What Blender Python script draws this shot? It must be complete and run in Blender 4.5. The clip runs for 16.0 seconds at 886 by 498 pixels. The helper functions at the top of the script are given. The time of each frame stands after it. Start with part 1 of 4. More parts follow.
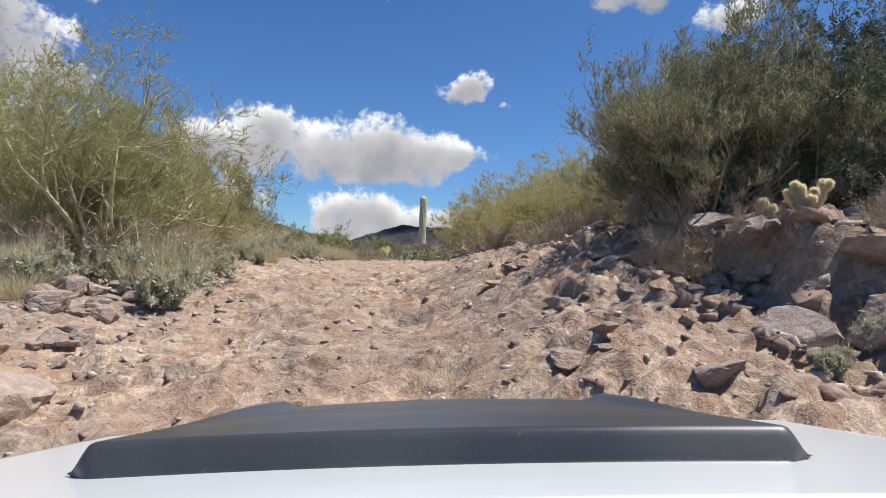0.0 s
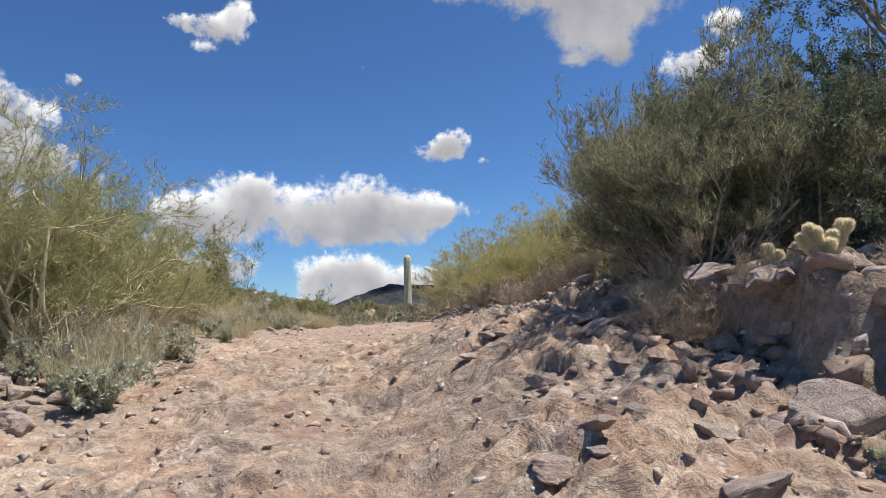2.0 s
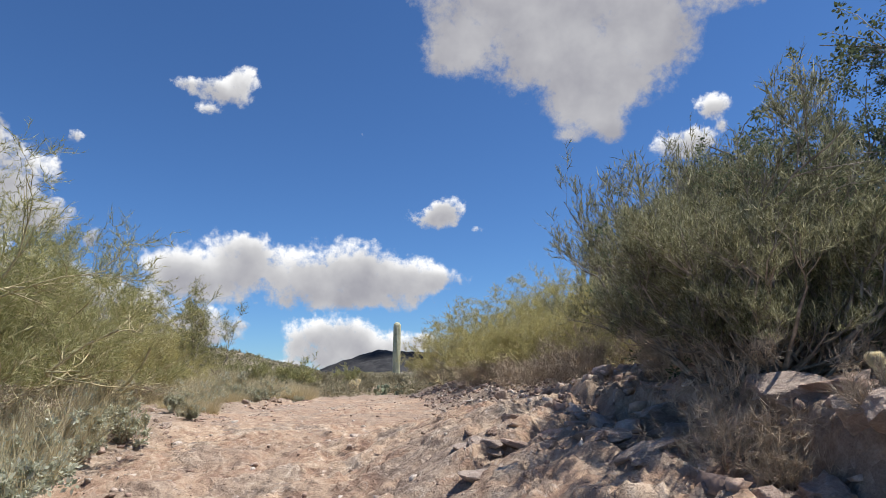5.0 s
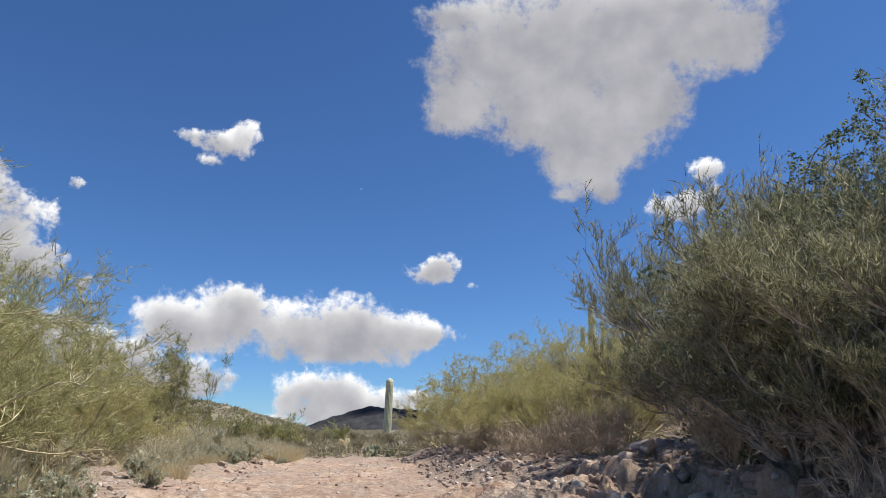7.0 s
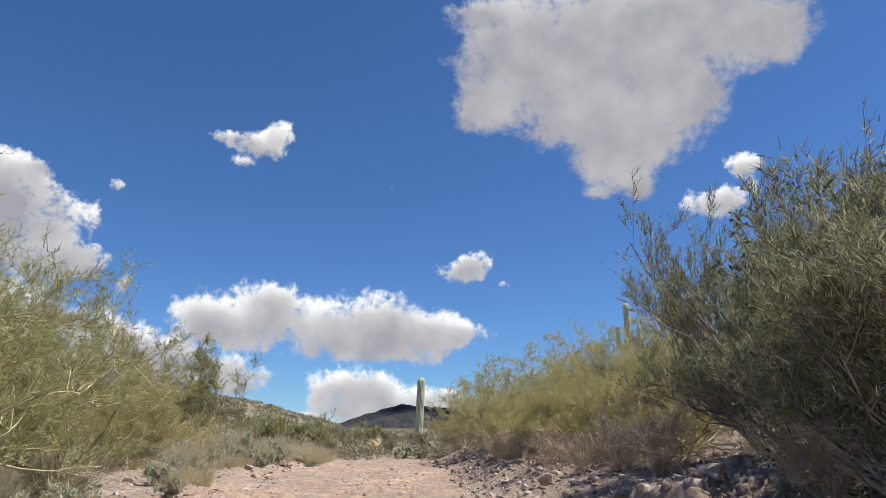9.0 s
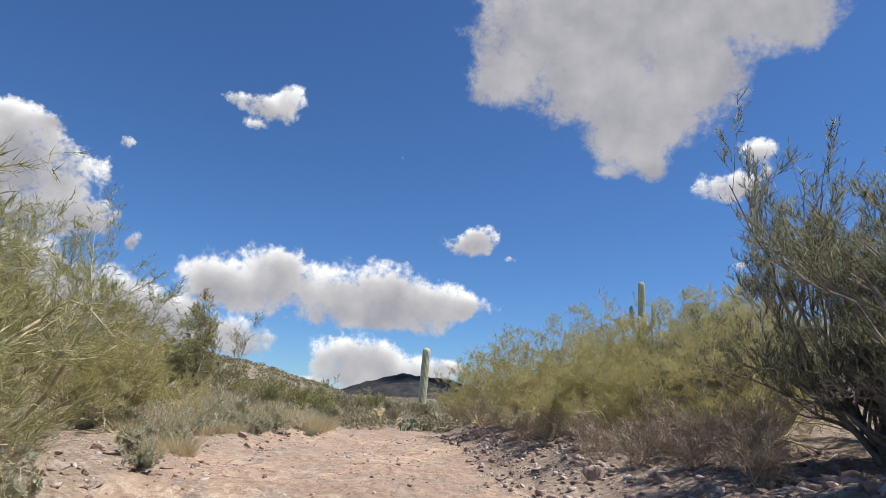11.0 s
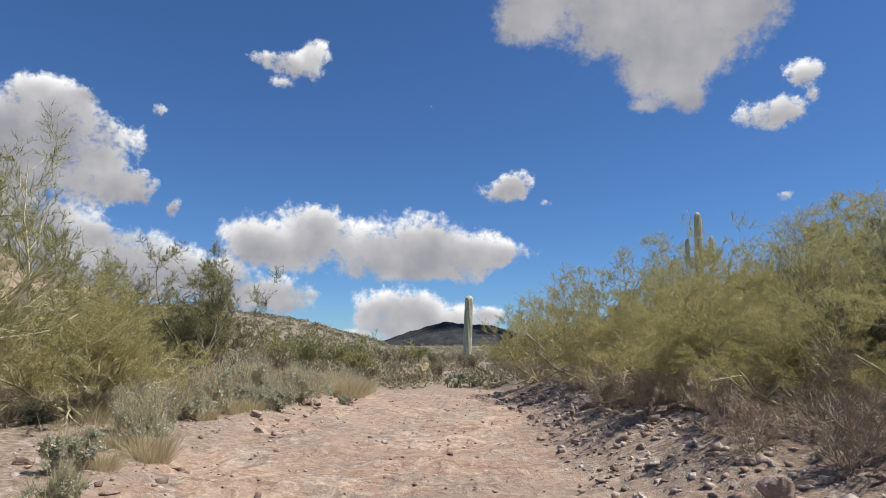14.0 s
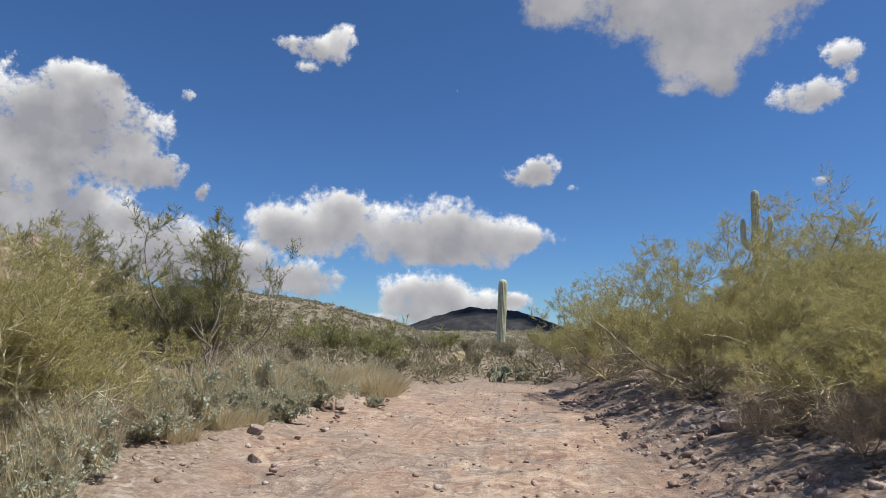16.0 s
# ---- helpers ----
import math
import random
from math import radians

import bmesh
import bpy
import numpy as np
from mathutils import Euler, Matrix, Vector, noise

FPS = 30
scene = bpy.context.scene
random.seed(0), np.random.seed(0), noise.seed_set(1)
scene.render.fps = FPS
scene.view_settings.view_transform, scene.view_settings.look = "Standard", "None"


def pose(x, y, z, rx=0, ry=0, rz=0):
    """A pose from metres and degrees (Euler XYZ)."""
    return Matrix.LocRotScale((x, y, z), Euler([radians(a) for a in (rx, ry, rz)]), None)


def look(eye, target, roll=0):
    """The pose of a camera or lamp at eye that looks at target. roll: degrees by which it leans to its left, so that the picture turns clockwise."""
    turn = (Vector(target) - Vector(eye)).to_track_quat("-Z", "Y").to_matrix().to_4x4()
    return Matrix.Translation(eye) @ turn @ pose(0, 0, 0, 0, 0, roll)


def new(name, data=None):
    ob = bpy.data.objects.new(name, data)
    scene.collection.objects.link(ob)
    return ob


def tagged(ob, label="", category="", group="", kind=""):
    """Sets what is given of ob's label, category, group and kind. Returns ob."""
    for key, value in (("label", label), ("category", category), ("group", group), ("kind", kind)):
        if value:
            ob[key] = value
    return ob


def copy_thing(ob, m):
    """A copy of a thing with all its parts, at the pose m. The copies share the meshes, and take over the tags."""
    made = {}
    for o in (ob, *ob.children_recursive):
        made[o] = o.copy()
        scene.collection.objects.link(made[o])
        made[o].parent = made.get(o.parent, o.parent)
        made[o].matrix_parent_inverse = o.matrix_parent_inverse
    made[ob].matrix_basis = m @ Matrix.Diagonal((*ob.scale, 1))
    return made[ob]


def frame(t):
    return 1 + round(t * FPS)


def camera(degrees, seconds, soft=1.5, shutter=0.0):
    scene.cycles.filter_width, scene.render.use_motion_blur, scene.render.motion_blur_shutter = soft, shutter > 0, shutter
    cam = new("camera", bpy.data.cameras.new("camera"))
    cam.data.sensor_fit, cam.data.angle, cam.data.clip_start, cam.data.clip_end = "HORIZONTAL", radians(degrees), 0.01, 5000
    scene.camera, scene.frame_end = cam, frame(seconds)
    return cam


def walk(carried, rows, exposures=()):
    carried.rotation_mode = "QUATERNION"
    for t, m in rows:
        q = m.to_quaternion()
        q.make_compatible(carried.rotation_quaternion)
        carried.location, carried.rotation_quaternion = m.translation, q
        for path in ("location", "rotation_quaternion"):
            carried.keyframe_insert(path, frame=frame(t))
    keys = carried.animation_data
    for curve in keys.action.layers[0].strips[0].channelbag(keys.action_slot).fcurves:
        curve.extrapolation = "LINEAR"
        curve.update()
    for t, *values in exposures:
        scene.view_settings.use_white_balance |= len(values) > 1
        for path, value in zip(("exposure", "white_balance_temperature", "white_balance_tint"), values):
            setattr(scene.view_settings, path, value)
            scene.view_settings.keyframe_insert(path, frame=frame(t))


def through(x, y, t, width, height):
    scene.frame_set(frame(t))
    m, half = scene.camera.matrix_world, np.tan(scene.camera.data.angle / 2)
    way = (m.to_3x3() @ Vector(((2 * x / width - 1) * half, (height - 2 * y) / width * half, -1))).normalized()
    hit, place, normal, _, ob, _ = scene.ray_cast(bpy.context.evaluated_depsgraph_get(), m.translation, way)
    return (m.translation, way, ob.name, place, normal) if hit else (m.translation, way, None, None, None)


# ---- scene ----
cam = camera(70.5, 16.0, soft=0.6)

PATH = [
    (0, (0.529, -0.099, 1.904), (0.528, 1.901, 1.922), 0.4),
    (0.5, (0.559, 0.202, 1.909), (0.563, 2.201, 1.953), 0.3),
    (1, (0.653, 0.404, 1.963), (0.67, 2.402, 2.051), -0.8),
    (1.5, (0.713, 0.544, 1.991), (0.747, 2.539, 2.138), -2.2),
    (2, (0.727, 0.584, 2.031), (0.772, 2.574, 2.227), -3.3),
    (2.5, (0.726, 0.578, 2.022), (0.774, 2.567, 2.228), -3.6),
    (3, (0.727, 0.581, 2.025), (0.778, 2.568, 2.25), -3.5),
    (3.5, (0.732, 0.651, 2.105), (0.786, 2.631, 2.378), -2.9),
    (4, (0.694, 0.889, 2.197), (0.754, 2.86, 2.528), -2.1),
    (4.2, (0.691, 1.009, 2.25), (0.754, 2.979, 2.589), -2.0),
    (6.3, (0.689, 2.393, 2.294), (0.783, 4.324, 2.807), -0.4),
    (6.5, (0.658, 2.463, 2.386), (0.753, 4.393, 2.9), -0.5),
    (7, (0.617, 2.653, 2.392), (0.709, 4.565, 2.969), 0.0),
    (7.5, (0.62, 2.796, 2.404), (0.702, 4.697, 3.02), -0.2),
    (8, (0.602, 2.954, 2.417), (0.661, 4.853, 3.043), -0.6),
    (8.5, (0.588, 3.125, 2.45), (0.623, 5.03, 3.06), -0.5),
    (8.7, (0.629, 3.176, 2.526), (0.641, 5.086, 3.118), -0.1),
    (10.8, (0.306, 4.907, 2.612), (0.293, 6.841, 3.122), 2.9),
    (11, (0.256, 5.048, 2.637), (0.229, 6.988, 3.124), 3.4),
    (11.5, (0.235, 5.351, 2.671), (0.187, 7.302, 3.109), 3.6),
    (12, (0.285, 5.724, 2.728), (0.221, 7.684, 3.123), 2.2),
    (12.5, (0.432, 6.211, 2.771), (0.346, 8.176, 3.134), 0.6),
    (13, (0.363, 6.918, 2.77), (0.26, 8.883, 3.124), 0.9),
    (13.5, (0.036, 7.423, 2.938), (-0.088, 9.39, 3.28), 0.9),
    (14, (0.005, 8.145, 2.921), (-0.132, 10.114, 3.244), 0.6),
    (14.5, (-0.145, 8.956, 2.924), (-0.296, 10.926, 3.233), 0.8),
    (15, (-0.299, 9.783, 2.943), (-0.473, 11.753, 3.242), 0.6),
    (15.5, (-0.527, 10.501, 3.047), (-0.725, 12.47, 3.334), 1.0),
    (16, (-0.797, 11.341, 3.047), (-1.014, 13.31, 3.322), 1.2),
]
walk(cam, [(t, look(eye, target, roll)) for t, eye, target, roll in PATH], [(0.0, 0.5), (8.0, 0.52), (13.0, 0.42), (16.0, 0.28)])

# ---- world, sun ----
SUN = Vector((0.48, -0.02, 0.88)).normalized()
world = bpy.data.worlds.new("world")
scene.world = world
world.use_nodes = True
_wt = world.node_tree
_sky = _wt.nodes.new("ShaderNodeTexSky")
_sky.sky_type, _sky.sun_disc = "NISHITA", False
_sky.sun_elevation, _sky.sun_rotation = math.asin(SUN.z), math.atan2(SUN.x, SUN.y)
_sky.altitude, _sky.air_density, _sky.dust_density, _sky.ozone_density = 900, 1.0, 0.05, 4.0
_tint = _wt.nodes.new("ShaderNodeMix")
_tint.data_type, _tint.blend_type = "RGBA", "MULTIPLY"
_tint.inputs["Factor"].default_value = 1.0
_tint.inputs[7].default_value = (0.66, 0.96, 1.30, 1)
_wt.links.new(_sky.outputs[0], _tint.inputs[6])
_wt.links.new(_tint.outputs[2], _wt.nodes["Background"].inputs[0])
_wt.nodes["Background"].inputs[1].default_value = 0.064
sun_data = bpy.data.lights.new("sun", "SUN")
sun_data.energy, sun_data.angle, sun_data.color = 4.4, radians(0.53), (1.0, 0.975, 0.93)
sun = new("sun", sun_data)
sun.matrix_world = look(SUN * 60, (0, 0, 0))


# ---- small tools ----
def rng_of(seed):
    return np.random.default_rng(seed)


def mesh_of(name, verts, faces, mat, smooth=False):
    me = bpy.data.meshes.new(name)
    verts = np.asarray(verts, dtype=np.float32)
    faces = np.asarray(faces, dtype=np.int32)
    k = faces.shape[1]
    me.vertices.add(len(verts))
    me.vertices.foreach_set("co", verts.ravel())
    me.loops.add(faces.size)
    me.loops.foreach_set("vertex_index", faces.ravel())
    me.polygons.add(len(faces))
    me.polygons.foreach_set("loop_start", np.arange(0, faces.size, k, dtype=np.int32))
    me.update(calc_edges=True)
    if smooth:
        me.polygons.foreach_set("use_smooth", np.ones(len(faces), dtype=bool))
    if mat:
        me.materials.append(mat)
    return me


def part(name, me, parent=None, label="", loc=None):
    ob = new(name, me)
    if parent is not None:
        ob.parent = parent
    if loc is not None:
        ob.location = loc
    if label:
        tagged(ob, label)
    return ob


def bm_mesh(name, bm, mat, smooth=False):
    me = bpy.data.meshes.new(name)
    bmesh.ops.recalc_face_normals(bm, faces=bm.faces)
    bm.to_mesh(me)
    bm.free()
    if smooth:
        me.polygons.foreach_set("use_smooth", np.ones(len(me.polygons), dtype=bool))
    me.materials.append(mat)
    return me


_perm = np.random.default_rng(5).permutation(512)
_perm = np.concatenate([_perm, _perm, _perm])
_grad = np.random.default_rng(6).uniform(0, 2 * math.pi, 512)
_gx, _gy = np.cos(_grad), np.sin(_grad)


def noise2(x, y):
    """Smooth noise of the plane, about -0.7 to 0.7."""
    x, y = np.asarray(x, dtype=float), np.asarray(y, dtype=float)
    xi, yi = np.floor(x).astype(int), np.floor(y).astype(int)
    xf, yf = x - xi, y - yi
    u, v = xf ** 3 * (xf * (xf * 6 - 15) + 10), yf ** 3 * (yf * (yf * 6 - 15) + 10)

    def corner(i, j):
        h = _perm[(_perm[(xi + i) % 512] + yi + j) % 512] % 512
        return _gx[h] * (xf - i) + _gy[h] * (yf - j)
    a = corner(0, 0) * (1 - u) + corner(1, 0) * u
    b = corner(0, 1) * (1 - u) + corner(1, 1) * u
    return a * (1 - v) + b * v


def fractal(x, y, octaves=4, gain=0.5):
    out, amp, f = 0, 1.0, 1.0
    for k in range(octaves):
        out = out + amp * noise2(x * f + 17.3 * k, y * f - 9.1 * k)
        amp, f = amp * gain, f * 2.03
    return out


def sstep(a, b, x):
    t = np.clip((np.asarray(x, dtype=float) - a) / (b - a), 0, 1)
    return t * t * (3 - 2 * t)


# ---- materials ----
class Mat:
    """A node material, built step by step."""

    def __init__(self, name, rough=0.85, spec=0.3):
        self.m = bpy.data.materials.new(name)
        self.m.use_nodes = True
        self.t = self.m.node_tree
        self.b = self.t.nodes["Principled BSDF"]
        self.b.inputs["Roughness"].default_value = rough
        self.b.inputs["Specular IOR Level"].default_value = spec
        self.co = self.t.nodes.new("ShaderNodeTexCoord").outputs["Object"]

    def node(self, kind, **inputs):
        n = self.t.nodes.new(kind)
        for k, v in inputs.items():
            key = k.replace("_", " ")
            if isinstance(v, bpy.types.NodeSocket):
                self.t.links.new(v, n.inputs[key])
            else:
                n.inputs[key].default_value = v
        return n

    def noise(self, scale, detail=5, rough=0.55, distortion=0.0, vec=None):
        n = self.node("ShaderNodeTexNoise", Scale=scale, Detail=detail, Roughness=rough, Distortion=distortion)
        self.t.links.new(vec or self.co, n.inputs["Vector"])
        return n.outputs[0]

    def voronoi(self, scale, feature="F1", vec=None):
        n = self.node("ShaderNodeTexVoronoi", Scale=scale)
        n.feature = feature
        self.t.links.new(vec or self.co, n.inputs["Vector"])
        return n.outputs[0] if feature == "DISTANCE_TO_EDGE" else n.outputs["Color"]

    def ramp(self, fac, *stops):
        n = self.t.nodes.new("ShaderNodeValToRGB")
        self.t.links.new(fac, n.inputs[0])
        el = n.color_ramp.elements
        while len(el) < len(stops):
            el.new(0.5)
        for e, (p, c) in zip(el, stops):
            e.position = p
            e.color = (c, c, c, 1) if isinstance(c, (int, float)) else (*c, 1)
        return n.outputs[0]

    def mix(self, fac, a, b, blend="MIX"):
        n = self.t.nodes.new("ShaderNodeMix")
        n.data_type, n.blend_type = "RGBA", blend
        for sock, v in ((n.inputs["Factor"], fac), (n.inputs[6], a), (n.inputs[7], b)):
            if isinstance(v, bpy.types.NodeSocket):
                self.t.links.new(v, sock)
            elif isinstance(v, (int, float)):
                sock.default_value = v
            else:
                sock.default_value = (*v, 1)
        return n.outputs[2]

    def maths(self, op, a, b=0.0):
        n = self.t.nodes.new("ShaderNodeMath")
        n.operation = op
        for sock, v in zip(n.inputs, (a, b)):
            if isinstance(v, bpy.types.NodeSocket):
                self.t.links.new(v, sock)
            else:
                sock.default_value = v
        return n.outputs[0]

    def island(self):
        return self.t.nodes.new("ShaderNodeNewGeometry").outputs["Random Per Island"]

    def each(self):
        return self.t.nodes.new("ShaderNodeObjectInfo").outputs["Random"]

    def attr(self, name):
        n = self.t.nodes.new("ShaderNodeAttribute")
        n.attribute_name = name
        return n.outputs["Fac"]

    def colour(self, v):
        if isinstance(v, bpy.types.NodeSocket):
            self.t.links.new(v, self.b.inputs["Base Color"])
        else:
            self.b.inputs["Base Color"].default_value = (*v, 1)
        return self

    def bump(self, height, strength=0.5, distance=0.02):
        n = self.node("ShaderNodeBump", Strength=strength, Distance=distance, Height=height)
        self.t.links.new(n.outputs[0], self.b.inputs["Normal"])
        return self

    def leafy(self, through=0.35):
        """Lets part of the light through thin leaves."""
        tr = self.t.nodes.new("ShaderNodeBsdfTranslucent")
        src = self.b.inputs["Base Color"]
        if src.links:
            self.t.links.new(src.links[0].from_socket, tr.inputs[0])
        else:
            tr.inputs[0].default_value = src.default_value
        mx = self.t.nodes.new("ShaderNodeMixShader")
        mx.inputs[0].default_value = through
        self.t.links.new(self.b.outputs[0], mx.inputs[1])
        self.t.links.new(tr.outputs[0], mx.inputs[2])
        self.t.links.new(mx.outputs[0], self.t.nodes["Material Output"].inputs[0])
        return self


def leaf_material(name, stops, through=0.3, rough=0.7):
    m = Mat(name, rough, 0.25)
    c = m.ramp(m.island(), *stops)
    c = m.mix(m.maths("MULTIPLY", m.noise(1.4, 2), 0.4), c, stops[0][1])
    return m.colour(c).leafy(through).m


def ground_material():
    m = Mat("rocky_ground", 0.92, 0.2)
    mid = m.noise(1.7, 7, 0.65, 0.3)
    fine = m.noise(14.0, 6, 0.65)
    grit = m.noise(70.0, 4, 0.7)
    # banding that swirls through the bedrock
    swirl = m.noise(2.3, 8, 0.62, 2.2)
    patch = m.noise(0.85, 5, 0.55, 0.9)
    red = m.ramp(swirl, (0.34, (0.27, 0.165, 0.12)), (0.47, (0.40, 0.265, 0.18)), (0.56, (0.49, 0.36, 0.255)), (0.68, (0.58, 0.445, 0.325)))
    grey = m.ramp(swirl, (0.34, (0.20, 0.165, 0.14)), (0.48, (0.34, 0.26, 0.195)), (0.58, (0.45, 0.355, 0.27)), (0.70, (0.59, 0.495, 0.39)))
    cream = m.ramp(swirl, (0.34, (0.42, 0.285, 0.20)), (0.50, (0.51, 0.365, 0.25)), (0.66, (0.62, 0.48, 0.35)))
    rock = m.mix(m.ramp(patch, (0.47, 0.0), (0.54, 1.0)), red, grey)
    rock = m.mix(m.ramp(m.noise(1.1, 5, 0.6, 1.2), (0.54, 0.0), (0.60, 0.85)), rock, cream)
    crack = m.noise(5.5, 8, 0.7, 2.0)
    rock = m.mix(m.ramp(crack, (0.478, 0.0), (0.497, 0.7), (0.516, 0.0)), rock, (0.15, 0.095, 0.07))
    rock = m.mix(m.ramp(m.noise(6, 7, 0.66, 2.4), (0.56, 0.0), (0.63, 0.7)), rock, (0.66, 0.54, 0.43))
    rock = m.mix(m.ramp(m.noise(0.55, 4, 0.5, 0.6), (0.42, 0.45), (0.58, 0.0)), rock, (0.30, 0.205, 0.15))
    dark = m.ramp(m.noise(3.3, 6, 0.7, 1.4), (0.34, 0.6), (0.43, 0.0))
    rock = m.mix(dark, rock, (0.16, 0.115, 0.095))
    soil = m.ramp(fine, (0.32, (0.16, 0.115, 0.08)), (0.52, (0.30, 0.22, 0.155)), (0.70, (0.45, 0.365, 0.28)))
    stones = m.ramp(m.voronoi(16.0), (0.2, (0.22, 0.165, 0.13)), (0.6, (0.40, 0.315, 0.25)), (0.9, (0.53, 0.455, 0.385)))
    soil = m.mix(m.ramp(m.noise(6.0, 3), (0.45, 0.0), (0.58, 0.75)), soil, stones)
    c = m.mix(m.attr("bare"), soil, rock)
    low = m.ramp(m.noise(0.8, 6, 0.7), (0.40, (0.13, 0.12, 0.075)), (0.52, (0.24, 0.205, 0.14)), (0.66, (0.36, 0.30, 0.225)))
    c = m.mix(m.attr("cover"), c, low)
    c = m.mix(0.32, c, m.ramp(grit, (0.30, 0.2), (0.7, 0.72)), "OVERLAY")
    m.colour(c)
    h = m.maths("ADD", m.maths("MULTIPLY", swirl, 0.8), m.maths("MULTIPLY", fine, 0.5))
    h = m.maths("ADD", h, m.maths("ADD", m.maths("MULTIPLY", grit, 0.14), m.maths("MULTIPLY", mid, 0.5)))
    m.bump(h, 1.0, 0.06)
    return m.m


def rock_material():
    m = Mat("weathered_rock", 0.9, 0.2)
    a = m.noise(3.0, 6, 0.6, 0.8)
    c = m.ramp(a, (0.3, (0.17, 0.115, 0.09)), (0.5, (0.35, 0.255, 0.20)), (0.7, (0.52, 0.425, 0.35)))
    warm = m.ramp(m.each(), (0.0, (0.50, 0.33, 0.25)), (0.5, (0.48, 0.40, 0.34)), (1.0, (0.33, 0.27, 0.23)))
    c = m.mix(0.45, c, warm)
    spots = m.ramp(m.noise(22, 5, 0.7), (0.35, 0.35), (0.65, 0.8))
    c = m.mix(0.45, c, spots, "OVERLAY")
    m.colour(c)
    m.bump(m.maths("ADD", a, m.maths("MULTIPLY", m.noise(30, 5, 0.7), 0.4)), 0.8, 0.04)
    return m.m


def gravel_material():
    m = Mat("loose_stones", 0.92, 0.2)
    c = m.ramp(m.island(), (0.0, (0.20, 0.14, 0.11)), (0.4, (0.37, 0.26, 0.205)), (0.75, (0.46, 0.37, 0.31)), (1.0, (0.53, 0.46, 0.40)))
    c = m.mix(0.4, c, m.ramp(m.noise(25, 4, 0.7), (0.35, 0.3), (0.65, 0.8)), "OVERLAY")
    m.colour(c)
    m.bump(m.noise(45, 4, 0.7), 0.6, 0.02)
    return m.m


def bark_material(name, dark, pale):
    m = Mat(name, 0.85, 0.2)
    a = m.noise(7.0, 5, 0.65, 0.5)
    m.colour(m.ramp(a, (0.35, dark), (0.65, pale)))
    m.bump(m.noise(60, 4, 0.6), 0.5, 0.006)
    return m.m


GROUND = ground_material()
ROCK = rock_material()
GRAVEL = gravel_material()
PALO_BARK = bark_material("yellow_green_bark", (0.30, 0.255, 0.13), (0.68, 0.60, 0.38))
GREY_BARK = bark_material("grey_brown_bark", (0.11, 0.09, 0.075), (0.38, 0.33, 0.27))
DRY_BARK = bark_material("dry_pale_twigs", (0.27, 0.205, 0.145), (0.60, 0.49, 0.36))
PALO_LEAF = leaf_material("yellow_green_twigs", ((0.0, (0.18, 0.175, 0.065)), (0.5, (0.39, 0.375, 0.155)), (1.0, (0.64, 0.61, 0.34))), 0.38)
GOLD_LEAF = leaf_material("golden_green_twigs", ((0.0, (0.24, 0.21, 0.075)), (0.5, (0.51, 0.455, 0.175)), (1.0, (0.76, 0.69, 0.38))), 0.45)
# palo verde twigs on the bank, darker olive because shade is mixed into the colour
SHADED_LEAF = leaf_material("shade_darkened_twigs", ((0.0, (0.085, 0.083, 0.045)), (0.45, (0.25, 0.24, 0.125)), (0.8, (0.45, 0.43, 0.25)), (1.0, (0.68, 0.65, 0.46))), 0.48)
BANK_BARK = bark_material("dark_grey_bark", (0.11, 0.092, 0.075), (0.42, 0.36, 0.29))
OLIVE_LEAF = leaf_material("olive_green_twigs", ((0.0, (0.16, 0.15, 0.06)), (0.55, (0.35, 0.33, 0.14)), (1.0, (0.56, 0.53, 0.28))), 0.38)
DARK_LEAF = leaf_material("small_green_leaves", ((0.0, (0.06, 0.078, 0.04)), (0.6, (0.14, 0.17, 0.09)), (1.0, (0.32, 0.35, 0.23))), 0.4)
BRITTLE_LEAF = leaf_material("grey_green_leaves", ((0.0, (0.33, 0.34, 0.24)), (0.55, (0.52, 0.53, 0.40)), (1.0, (0.70, 0.69, 0.56))), 0.4)
STRAW = leaf_material("straw_coloured_grass", ((0.0, (0.44, 0.36, 0.21)), (0.5, (0.62, 0.53, 0.33)), (1.0, (0.77, 0.69, 0.47))), 0.4)
SCRUB_LEAF = leaf_material("dull_scrub_leaves", ((0.0, (0.18, 0.16, 0.095)), (0.5, (0.33, 0.29, 0.18)), (1.0, (0.50, 0.44, 0.29))), 0.3)


# ---- the ground ----
def track_x(y):
    """Middle of the track."""
    return np.interp(y, (-40, 0, 6, 12, 25, 36, 48, 80), (1.2, 0.35, 0.15, -0.55, -1.5, -1.6, 1.0, 14.0))


def track_z(y):
    """Height of the track, up the rocky ramp to the level stretch."""
    return np.interp(y, (-400, -40, -6, 0, 1.5, 3.0, 4.2, 6.0, 9.5, 12, 16, 24, 40, 70, 200),
                     (-14, -2.0, 0.05, 0.42, 0.62, 0.86, 1.08, 1.26, 1.46, 1.56, 1.60, 1.60, 1.45, 1.5, 4.0))


_cell = np.random.default_rng(8).random((512, 5))


def plates(x, y):
    """Broken slabs: each cell of a jittered net has its own height and tilt, with steep worn edges."""
    xi, yi = np.floor(x).astype(int), np.floor(y).astype(int)
    Q, Zs = [], []
    for i in (-1, 0, 1):
        for j in (-1, 0, 1):
            h = _perm[(_perm[(xi + i) % 512] + yi + j) % 512] % 512
            c = _cell[h]
            dx, dy = x - (xi + i + c[..., 0]), y - (yi + j + c[..., 1])
            Q.append(dx * dx + dy * dy)
            Zs.append(c[..., 2] - 0.5 + (c[..., 3] - 0.5) * 1.1 * dx + (c[..., 4] - 0.5) * 1.1 * dy)
    Q = np.array(Q)
    W = np.exp(-24.0 * (Q - Q.min(0)))
    return (W * np.array(Zs)).sum(0) / W.sum(0)


